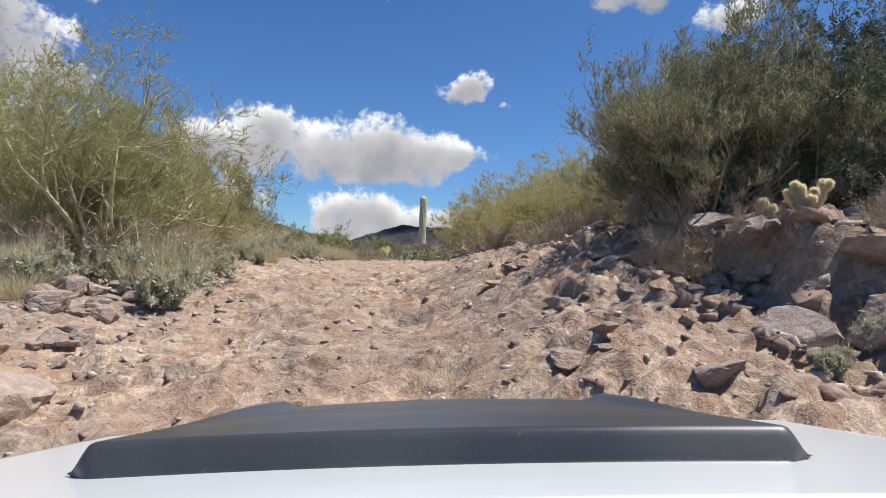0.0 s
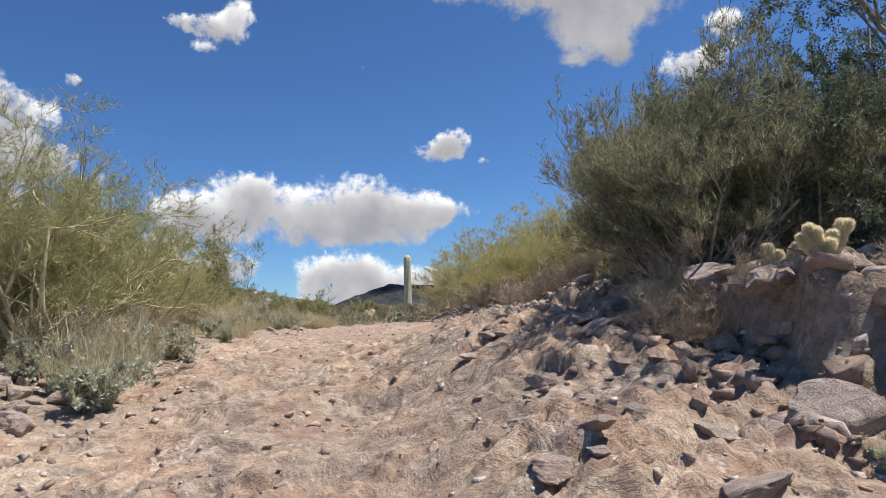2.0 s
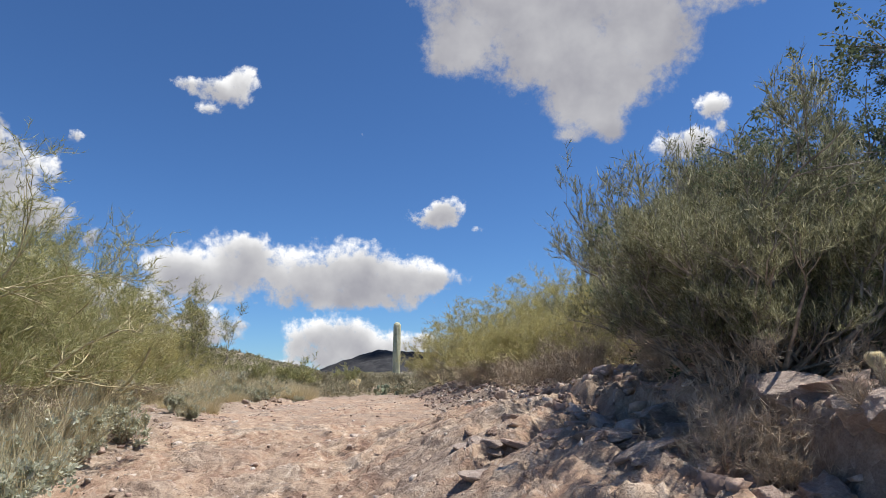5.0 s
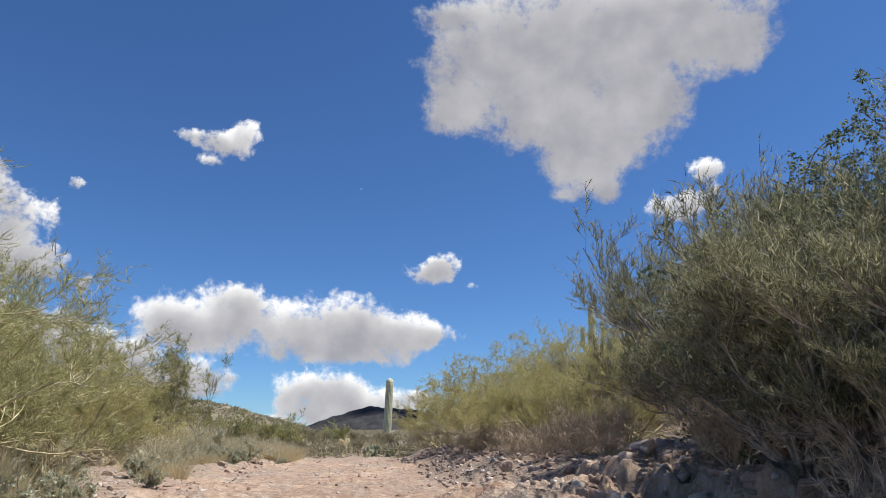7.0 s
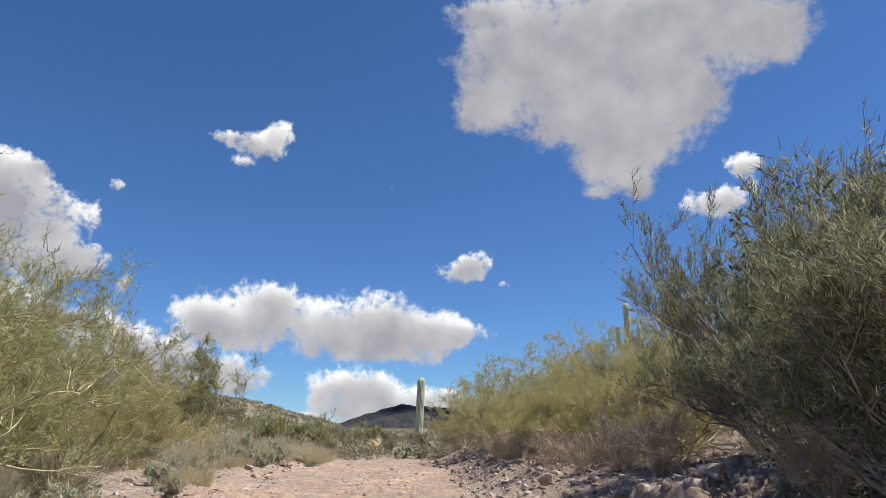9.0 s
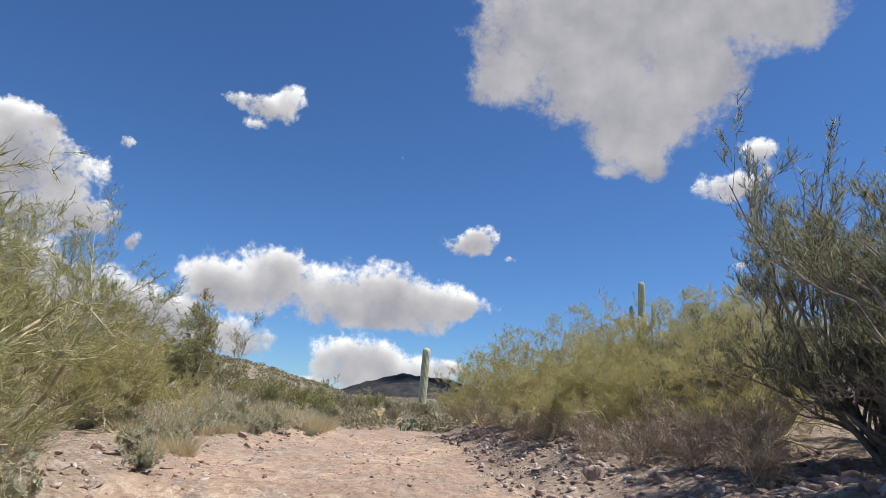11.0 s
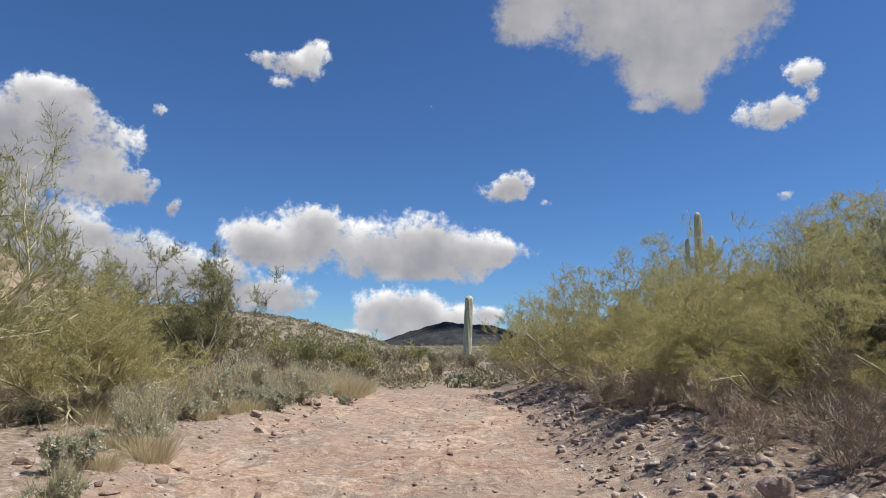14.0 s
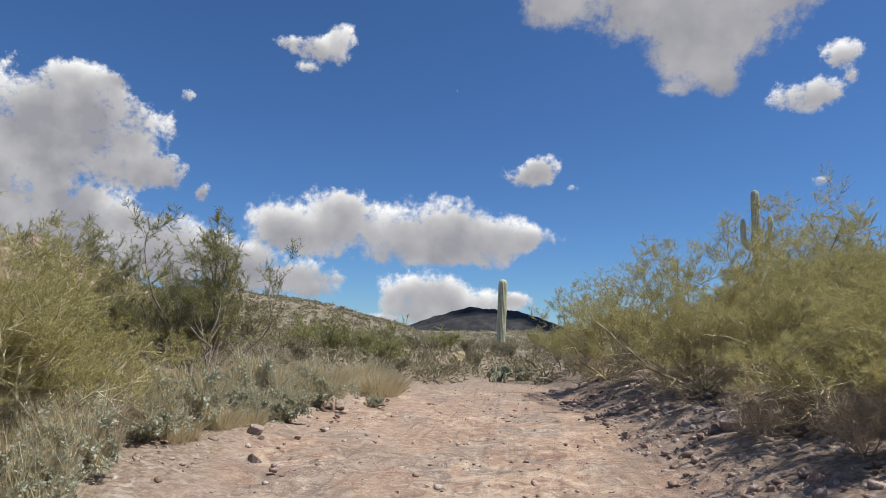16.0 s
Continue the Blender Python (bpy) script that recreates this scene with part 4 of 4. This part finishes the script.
def column(path, radius, ribs=18):
    """A ribbed column with a domed tip round a path of points."""
    pts = np.array(path, dtype=float)
    n, sides = 60, ribs * 6
    s = np.linspace(0, 1, len(pts))
    u = np.concatenate([np.linspace(0, 0.93, 40), 0.93 + 0.07 * np.sin(np.linspace(0, math.pi / 2, 20)[1:])])
    n = len(u)
    c = np.stack([np.interp(u, s, pts[:, k]) for k in range(3)], -1)
    d = unit(np.gradient(c, axis=0))
    total = np.linalg.norm(np.diff(pts, axis=0), axis=1).sum()
    dome = np.sqrt(np.clip(1 - (np.clip(u - 1 + radius * 1.3 / total, 0, None) / (radius * 1.3 / total)) ** 2, 0.0004, 1))
    r = radius * dome * (0.90 + 0.10 * np.sin(u * math.pi * 0.9)) * (1 + 0.012 * np.sin(u * 23))
    side = unit(np.cross(d, np.array([0.05, 1.0, 0.02])))
    other = np.cross(side, d)
    a = np.arange(sides) * 2 * math.pi / sides
    rib = 0.5 + 0.5 * np.cos(a * ribs)
    rr = r[:, None] * (0.88 + 0.12 * rib[None] ** 0.7)
    ring = c[:, None] + rr[..., None] * (np.cos(a)[None, :, None] * side[:, None] + np.sin(a)[None, :, None] * other[:, None])
    i = np.arange(n * sides).reshape(n, sides)
    j = np.roll(i, -1, axis=1)
    F = np.stack([i[:-1], j[:-1], j[1:], i[1:]], -1).reshape(-1, 4)
    me = mesh_of("column", ring.reshape(-1, 3), F, SAGUARO_SKIN, smooth=True)
    at = me.attributes.new("rib", "FLOAT", "POINT")
    at.data.foreach_set("value", np.tile(rib, n).astype(np.float32))
    return me


sag = new("saguaro")
tagged(sag, "single tall ribbed green saguaro without arms", "cactus")
part("stem", column([(0, 0, -0.3), (0.06, 0, 2.0), (0.13, 0, 4.0), (0.17, 0, 5.65)], 0.37), sag)
sag.location = (-1.62, 62.0, H(-1.62, 62.0))
sag2 = new("saguaro")
tagged(sag2, "tall saguaro with several upright arms on the slope", "cactus")
part("stem", column([(0, 0, -0.3), (0, 0, 3), (0.02, 0, 7.4)], 0.30), sag2)
for dx, dy, z0, z1 in ((-0.85, 0.1, 3.2, 5.3), (0.95, -0.1, 3.4, 5.5), (0.5, 0.6, 3.6, 4.7), (-0.4, -0.6, 3.0, 4.3)):
    part("arm", column([(dx * 0.2, dy * 0.2, z0 - 0.1), (dx * 0.7, dy * 0.7, z0), (dx, dy, z0 + 0.5), (dx, dy, z1)], 0.2, 14), sag2)
sag2.location = (16.6, 57.7, H(16.6, 57.7) - 0.1)


def cholla_joint(rng, length, radius, spines):
    n, sides = 14, 14
    u = np.linspace(0, 1, n)
    r = radius * np.sqrt(np.clip(1 - (2 * u - 1) ** 4, 0.01, 1))
    a = np.arange(sides) * 2 * math.pi / sides
    bump = 1 + 0.10 * np.cos(a * 5)[None] * np.cos(u * 26)[:, None]
    ring = np.stack([r[:, None] * bump * np.cos(a)[None], r[:, None] * bump * np.sin(a)[None], np.repeat((u * length)[:, None], sides, 1)], -1)
    i = np.arange(n * sides).reshape(n, sides)
    j = np.roll(i, -1, axis=1)
    F = np.stack([i[:-1], j[:-1], j[1:], i[1:]], -1).reshape(-1, 4)
    skin = mesh_of("joint", ring.reshape(-1, 3), F, CHOLLA_SKIN, smooth=True)
    at = skin.attributes.new("rib", "FLOAT", "POINT")
    at.data.foreach_set("value", np.clip(bump.ravel() * 5 - 4.5, 0, 1).astype(np.float32))
    th, uu = rng.uniform(0, 2 * math.pi, spines), rng.uniform(0.02, 1.0, spines)
    rr = radius * np.sqrt(np.clip(1 - (2 * uu - 1) ** 4, 0.01, 1))
    N = np.stack([np.cos(th), np.sin(th), (2 * uu - 1) ** 3], -1)
    P = np.stack([rr * np.cos(th), rr * np.sin(th), uu * length], -1)
    D = unit(N + 0.45 * rng.normal(size=(spines, 3)))
    s = unit(np.cross(D, rng.normal(size=(spines, 3)))) * 0.0022
    V = np.stack([P - s, P + s, P + D * rng.uniform(0.018, 0.042, (spines, 1))], 1).reshape(-1, 3)
    return skin, mesh_of("spine_coat", V, np.arange(spines * 3).reshape(-1, 3), SPINE)


def cholla(seed, label, arms):
    rng = rng_of(seed)
    ob = new("cholla_cactus")
    tagged(ob, label, "cactus")
    part("trunk", mesh_of("trunk", *tubes([(np.array([(0, 0, -0.30), (0.01, 0, 0.05), (0.0, 0.01, 0.26)]), np.array([0.05, 0.045, 0.04]))], 8), GREY_BARK, smooth=True), ob)
    for x, y, z, tx, ty, length, rad in arms:
        skin, sp = cholla_joint(rng, length, rad, 4200)
        j = part("joint", skin, ob)
        j.matrix_basis = pose(x, y, z, tx, ty, 0)
        part("spine_coat", sp, j, "dense pale straw-coloured spines")
    return ob


cho = cholla(81, "teddy-bear cholla with dense pale yellow spines on the bank", (
    (0.0, 0.0, 0.12, 0, 0, 0.14, 0.042), (-0.05, -0.02, 0.16, 8, -46, 0.17, 0.040), (0.06, -0.02, 0.16, 6, 42, 0.17, 0.040), (-0.16, -0.03, 0.26, 0, -24, 0.13, 0.036),
    (-0.05, -0.04, 0.24, 14, -12, 0.20, 0.040), (0.02, -0.06, 0.20, 36, 4, 0.13, 0.038), (0.17, -0.03, 0.26, 4, 8, 0.24, 0.042), (0.10, -0.04, 0.25, 14, -8, 0.15, 0.038),
    (0.22, -0.04, 0.38, 10, 26, 0.12, 0.036), (-0.09, -0.04, 0.36, 6, -30, 0.12, 0.034)))
stand(cho, 2.80, 3.85, 0, 0.54)
cho.location.z = 2.12
cho2 = copy_thing(cho, pose(3.03, 4.6, H(3.03, 4.6) + 0.06, 0, 0, 130))
tagged(cho2, "smaller shaded cholla with greyish spines behind the first")
cho2.scale = (0.5, 0.5, 0.5)
cho3 = copy_thing(cho, pose(-3.2, 39.0, H(-3.2, 39.0), 0, 0, 60))
tagged(cho3, "pale spiny cholla among low scrub")
cho3.scale = (1.7, 1.7, 1.7)

PEAR_SKIN = bpy.data.materials.new("prickly_pear_skin")
PEAR_SKIN.use_nodes = True
PEAR_SKIN.node_tree.nodes["Principled BSDF"].inputs["Base Color"].default_value = (0.19, 0.215, 0.13, 1)
PEAR_SKIN.node_tree.nodes["Principled BSDF"].inputs["Roughness"].default_value = 0.6


def prickly_pear(seed, label):
    """A clump of flat oval pads growing out of each other."""
    rng = rng_of(seed)
    bm = bmesh.new()
    bmesh.ops.create_icosphere(bm, subdivisions=2, radius=1.0)
    for v in bm.verts:
        v.co = Vector((v.co.x * 0.11, v.co.y * 0.022, v.co.z * 0.15 + 0.13))
    pad = bm_mesh("pad", bm, PEAR_SKIN, smooth=True)
    ob = new("prickly_pear")
    tagged(ob, label, "cactus")
    for k in range(26):
        level = k // 9
        a = rng.uniform(0, 360)
        p = part("pad", pad, ob)
        p.matrix_basis = pose(rng.uniform(-0.45, 0.45), rng.uniform(-0.35, 0.35), 0.2 * level - 0.02, rng.uniform(-30, 30), rng.uniform(-35, 35), a)
    return ob


pear = prickly_pear(84, "dark green prickly pear with flat oval pads beside the track")
stand(pear, -1.3, 33.4, 0, 0.85)
again(pear, -0.4, 33.9, 80, 0.75)
again(pear, -6.4, 38.0, 160, 1.3)


# ---- rocks and loose stones ----
def boulder_mesh(seed, sub=4, cuts=11):
    """A blocky worn boulder of unit size."""
    rng = rng_of(seed)
    bm = bmesh.new()
    bmesh.ops.create_icosphere(bm, subdivisions=sub, radius=1.0)
    N = unit(rng.normal(size=(cuts, 3)))
    D = rng.uniform(0.48, 0.85, cuts)
    for v in bm.verts:
        d = np.array(v.co)
        k = N @ d
        r = np.min(np.where(k > 0.15, D / np.maximum(k, 0.15), 1.3))
        w = Vector(d * 2.1 + seed)
        r *= 1 + 0.08 * noise.noise(w) - 0.07 * abs(noise.noise(w * 2.3)) + 0.035 * noise.noise(w * 6) + 0.02 * noise.noise(w * 13)
        v.co = Vector(d * min(r, 1.25))
    return bm_mesh("rock", bm, ROCK, smooth=False)


ROCKS = [boulder_mesh(s, 4, 11) for s in (1, 2, 3, 4, 5)]


def rock(k, x, y, sx, sy, sz, turn, label="", sink=0.3):
    ob = new("rock", ROCKS[k % 5])
    ob.matrix_basis = pose(x, y, H(x, y) + sz * (1 - 2 * sink) * 0.6, 6 * math.sin(k), 5 * math.cos(k * 2), turn) @ Matrix.Diagonal((sx, sy, sz, 1))
    tagged(ob, label or "weathered reddish-grey rock lying on stony ground", "rock", "rocks along the track")
    return ob


rock(0, -2.14, 3.75, 0.36, 0.34, 0.25, 15, "large grey-brown boulder at the edge of the track")
rock(1, -3.95, 7.5, 0.34, 0.26, 0.20, 40, "rounded reddish boulder below the bushes")
rock(2, 2.75, 4.55, 0.17, 0.15, 0.12, 20, "pale blocky rock sticking out of the bank")
rock(3, 3.1, 3.5, 0.24, 0.20, 0.13, 60, "pale flat-topped rock in the bank")
rock(4, 2.42, 3.35, 0.24, 0.20, 0.20, 10, "dark angular rock slab beside the track")
rock(0, 2.85, 3.1, 0.26, 0.22, 0.18, 75, "grey angular rock beside the track")
rock(1, 2.30, 4.6, 0.13, 0.11, 0.10, 75, "small rounded stone at the foot of the bank")
rock(2, 1.9, 19.6, 0.24, 0.2, 0.2, 30, "squarish reddish stone at the edge of the track")
rock(3, -2.55, 5.1, 0.11, 0.08, 0.06, 0, "loose grey stone on the bedrock")
R5 = rng_of(98)
for k in range(10):
    y = 4.35 + 0.24 * k
    s = R5.uniform(0.10, 0.19)
    rock(k + 1, float(track_x(y)) + R5.uniform(2.28, 2.62), y, s * R5.uniform(1.1, 1.6), s, s * R5.uniform(0.55, 0.8), R5.uniform(0, 360), "reddish-brown rock jutting from the edge of the bank", 0.42)
R4 = rng_of(92)
for k in range(34):
    y = R4.uniform(4.1, 7.4)
    s = 0.06 + 0.12 * R4.random() ** 1.6
    rock(k, -2.0 - 0.30 * (y - 4.1) - R4.uniform(0, 0.9), y, s * R4.uniform(0.9, 1.4), s, s * R4.uniform(0.6, 0.9), R4.uniform(0, 360), "brown angular stone heaped at the edge of the track")
R2 = rng_of(91)
for k in range(90):
    y = R2.uniform(4.2, 30)
    left = R2.random() < 0.5
    x = float(track_x(y)) + (-R2.uniform(2.5, 4.0) if left else R2.uniform(1.9, 3.0))
    s = 0.05 + 0.13 * R2.random() ** 2
    rock(k, x, y, s * R2.uniform(0.9, 1.5), s, s * R2.uniform(0.55, 0.9), R2.uniform(0, 360))


def slabs(seed, count):
    """Flat broken slabs of bedrock bedded in the rising edge of the track."""
    rng = rng_of(seed)
    for k in range(count):
        y = rng.uniform(2.6, 7.6)
        x = float(track_x(y)) + rng.uniform(0.9, 2.75)
        s = 0.05 + 0.11 * rng.random() ** 2
        ob = new("rock", ROCKS[k % 5])
        ob.matrix_basis = pose(x, y, H(x, y) - s * 0.06, rng.uniform(-14, 14), rng.uniform(-26, 6), rng.uniform(0, 360)) @ Matrix.Diagonal((s * 1.25, s * 0.9, s * rng.uniform(0.3, 0.6), 1))
        tagged(ob, "broken slab of pinkish-grey bedrock at the edge of the track", "rock", "slabs below the bank")


slabs(93, 80)


def chip_shape():
    """Corners and faces of an irregular block."""
    c = np.array([(x, y, z) for x in (-1, 1) for y in (-1, 1) for z in (-1, 1)], dtype=float) * 0.72
    q = np.array([(0, 1, 3, 2), (4, 6, 7, 5), (0, 4, 5, 1), (2, 3, 7, 6), (0, 2, 6, 4), (1, 5, 7, 3)])
    return c, np.concatenate([q[:, (0, 1, 2)], q[:, (0, 2, 3)]])


def chips(rng, x, y, s, flat):
    """Many irregular blocks of size s, turned at random, resting on the ground."""
    count = len(x)
    base, tri = chip_shape()
    V = base[None] * (1 + 0.30 * rng.normal(size=(count, 8, 1))) + 0.22 * rng.normal(size=(count, 8, 3))
    V = V * rng.uniform(0.6, 1.4, (count, 1, 3)) * np.array([1.15, 1.15, flat])
    a, b = rng.uniform(0, 2 * math.pi, count), rng.normal(0, 0.35, count)
    ca, sa, cb, sb = np.cos(a)[:, None], np.sin(a)[:, None], np.cos(b)[:, None], np.sin(b)[:, None]
    X_, Y_, Z_ = V[..., 0], V[..., 1] * cb - V[..., 2] * sb, V[..., 1] * sb + V[..., 2] * cb
    V = np.stack([X_ * ca - Y_ * sa, X_ * sa + Y_ * ca, Z_], -1) * s[:, None, None]
    V = V + np.stack([x, y, terrain(x, y) + s * 0.12], -1)[:, None]
    F = tri[None] + (np.arange(count) * 8)[:, None, None]
    return V.reshape(-1, 3), F.reshape(-1, 3)


def gravel(seed, count):
    rng = rng_of(seed)
    y = 2.2 + 28 * rng.random(count) ** 1.6
    off = np.where(rng.random(count) < 0.45, rng.normal(0, 1.5, count), np.where(rng.random(count) < 0.5, -1, 1) * rng.uniform(1.8, 4.4, count))
    x = track_x(y) + off
    s = 0.007 + 0.026 * rng.random(count) ** 4
    s = np.where(np.abs(off) > 1.8, s * 1.4, s)
    ob = new("loose_stones", mesh_of("loose_stones", *chips(rng, x, y, s, 0.65), GRAVEL))
    return tagged(ob, "loose reddish and grey stones strewn over the track", "stones", kind="stuff")


gravel(95, 5200)


def rubble_bed(seed, count):
    """Small broken stones that cover the sunny bank, too many to count."""
    rng = rng_of(seed)
    y = rng.uniform(2.6, 26, count)
    x = track_x(y) + np.where(y < 8, rng.uniform(1.9, 5.0, count), rng.uniform(1.9, 5.4, count))
    s = (0.02 + 0.06 * rng.random(count) ** 2.5) * np.where(y > 11, 0.7, 1.0)
    ob = new("bank_rubble", mesh_of("bank_rubble", *chips(rng, x, y, s, 0.7), GRAVEL))
    return tagged(ob, "broken reddish-grey stones over the bank", "stones", kind="stuff")


rubble_bed(96, 2600)


def rubble(seed, count):
    rng = rng_of(seed)
    me = [boulder_mesh(s, 3, 11) for s in (21, 22, 23)]
    for k in range(count):
        y = rng.uniform(13.5, 25)
        x = float(track_x(y)) + rng.uniform(2.0, 5.2)
        s = 0.03 + 0.075 * rng.random() ** 2.2
        ob = new("rock", me[k % 3])
        ob.matrix_basis = pose(x, y, H(x, y) + s * 0.2, rng.uniform(-20, 20), rng.uniform(-20, 20), rng.uniform(0, 360)) @ Matrix.Diagonal((s * 1.3, s, s * 0.75, 1))
        tagged(ob, "angular reddish stone on the rubble bank", "rock", "rubble on the sunny bank")


rubble(97, 100)


# ---- the car: bonnet in front of the windscreen ----
def paint_material():
    m = Mat("white_car_paint", 0.3, 0.5)
    m.b.inputs["Coat Weight"].default_value = 0.5
    m.b.inputs["Coat Roughness"].default_value = 0.12
    dust = m.noise(2.2, 4, 0.6)
    m.colour(m.mix(m.ramp(dust, (0.45, 0.0), (0.8, 0.2)), (0.70, 0.71, 0.70), (0.62, 0.61, 0.57)))
    return m.m


def plastic_material():
    m = Mat("satin_black_plastic", 0.36, 0.5)
    dust = m.noise(3.0, 3, 0.5)
    specks = m.noise(160, 3, 0.6)
    c = m.mix(m.ramp(dust, (0.35, 0.0), (0.8, 0.35)), (0.036, 0.039, 0.043), (0.12, 0.118, 0.112))
    m.colour(m.mix(m.ramp(specks, (0.62, 0.0), (0.75, 0.25)), c, (0.25, 0.24, 0.225)))
    m.t.links.new(m.ramp(dust, (0.4, 0.30), (0.7, 0.42)), m.b.inputs["Roughness"])
    return m.m


PAINT, BLACK = paint_material(), plastic_material()
RUBBER = Mat("tyre_rubber", 0.8, 0.3).colour((0.025, 0.024, 0.023)).m
ALLOY = Mat("grey_alloy", 0.4, 0.5).colour((0.35, 0.35, 0.36)).m


def bonnet_z(x, y):
    edge = sstep(1.50, 1.75, y) * 0.10 + 0.03 * sstep(0.80, 0.97, np.abs(x))
    return -0.284 - 0.19 * (y - 0.8) - 0.006 * (x / 0.5) ** 2 - edge


def sheet(name, x0, x1, y0, y1, nx_, ny_, fn, mat, thick=0.02):
    """A curved panel with thickness over a rectangle of the plan."""
    x, y = np.meshgrid(np.linspace(x0, x1, nx_), np.linspace(y0, y1, ny_))
    z = fn(x, y)
    top = np.stack([x, y, z], -1).reshape(-1, 3)
    low = top - np.array([0, 0, thick])
    n = nx_ * ny_
    i = np.arange(n).reshape(ny_, nx_)
    q = np.stack([i[:-1, :-1], i[:-1, 1:], i[1:, 1:], i[1:, :-1]], -1).reshape(-1, 4)
    rim = np.concatenate([i[0], i[1:, -1], i[-1, -2::-1], i[-2:0:-1, 0]])
    nxt = np.roll(rim, -1)
    side = np.stack([rim + n, nxt + n, nxt, rim], -1)
    return mesh_of(name, np.concatenate([top, low]), np.concatenate([q, q[:, ::-1] + n, side]), mat, smooth=True)


def scoop_xyz():
    nu, nv = 121, 70
    u, v = np.meshgrid(np.linspace(-1, 1, nu), np.linspace(0, 1, nv))
    v = v ** 1.6
    y = 0.815 + 0.66 * v + 0.018 * (1 - u ** 2) + 0.022 * sstep(0.90, 1.0, np.abs(u)) ** 2 * (1 - v)
    half = 0.508 - 0.105 * v ** 1.1
    corner = 1 - 0.030 * (1 - sstep(0, 0.02, v))
    x = u * half * corner
    au = np.abs(u)
    h = 0.042 * sstep(0.0, 0.085, v ** 0.8) * (1 - sstep(0.91, 1.0, au) ** 1.5)
    h = h + 0.010 * (1 - u ** 2) * sstep(0, 0.3, v)
    h = h + 0.017 * sstep(0.25, 0.8, v) * np.exp(-((au - 0.90) / 0.06) ** 2)
    h = h * (1 - sstep(0.96, 1.0, v) * 0.9) - 0.004 * (1 - sstep(0, 0.01, v))
    z = bonnet_z(x, y) + 0.004 + h
    i = np.arange(nu * nv).reshape(nv, nu)
    q = np.stack([i[:-1, :-1], i[:-1, 1:], i[1:, 1:], i[1:, :-1]], -1).reshape(-1, 4)
    return np.stack([x, y, z], -1).reshape(-1, 3), q


def box_mesh(name, lo, hi, mat, bevel=0.02):
    bm = bmesh.new()
    bmesh.ops.create_cube(bm, size=1.0)
    for v in bm.verts:
        v.co = Vector([(a + b) / 2 + (b - a) * c for a, b, c in zip(lo, hi, v.co)])
    bmesh.ops.bevel(bm, geom=bm.edges[:], offset=bevel, segments=3, affect="EDGES")
    return bm_mesh(name, bm, mat)


def wheel_parts(parent, x, y, z, r=0.39, w=0.25):
    prof = [(0.55, -0.5), (0.92, -0.5), (1.0, -0.36), (1.0, 0.36), (0.92, 0.5), (0.55, 0.5)]
    def ring(profile, n=40):
        a = np.arange(n) * 2 * math.pi / n
        V = np.array([[(q * w, r * p * math.cos(t), r * p * math.sin(t)) for t in a] for p, q in profile])
        k = len(profile)
        i = np.arange(k * n).reshape(k, n)
        j, i2, j2 = np.roll(i, -1, 1), np.roll(i, -1, 0), np.roll(np.roll(i, -1, 0), -1, 1)
        return V.reshape(-1, 3), np.stack([i, j, j2, i2], -1).reshape(-1, 4)
    wheel = part("wheel", None, parent, "", (x, y, z))
    part("tyre", mesh_of("tyre", *ring(prof), RUBBER, smooth=True), wheel)
    part("rim", mesh_of("rim", *ring([(0.10, 0.1), (0.52, 0.25), (0.56, 0.45), (0.56, -0.45), (0.10, -0.3)]), ALLOY, smooth=True), wheel)


car = new("off_road_car")
tagged(car, "white off-road car front with black bonnet scoop on rock", "car")
car.matrix_basis = look((0.529, -0.099, 1.904), (0.528, 1.901, 1.922), 0.4)
car.matrix_basis = car.matrix_basis @ pose(-0.012, 0, 0, -90, 0, 0) @ pose(0, 0, 0.003, 0, -1.4, 0)
part("bonnet", sheet("bonnet", -0.80, 0.80, 0.60, 1.74, 90, 60, bonnet_z, PAINT), car, "glossy white bonnet with a fine film of dust")
part("bonnet_scoop", mesh_of("bonnet_scoop", *scoop_xyz(), BLACK, smooth=True), car, "dusty satin-black bonnet scoop")
for s in (-1, 1):
    part("fender", sheet("fender", *(sorted((s * 0.806, s * 0.97))), 0.30, 1.74, 16, 40,
                         lambda x, y: bonnet_z(np.full_like(x, 0.806), y) - 0.9 * np.clip(np.abs(x) - 0.84, 0, 1) ** 1.4 - 0.012, PAINT, 0.30), car)
    wheel_parts(car, s * 0.80, 1.15, -1.06)
part("front_end", box_mesh("front_end", (-0.66, 0.62, -0.98), (0.66, 1.72, -0.50), BLACK, 0.06), car)
part("cowl", sheet("cowl", -0.79, 0.79, 0.34, 0.597, 40, 16, lambda x, y: bonnet_z(x, np.full_like(y, 0.6)) - 0.012 - 0.05 * sstep(0.58, 0.42, y), BLACK, 0.5), car, "black plastic cowl below the windscreen")
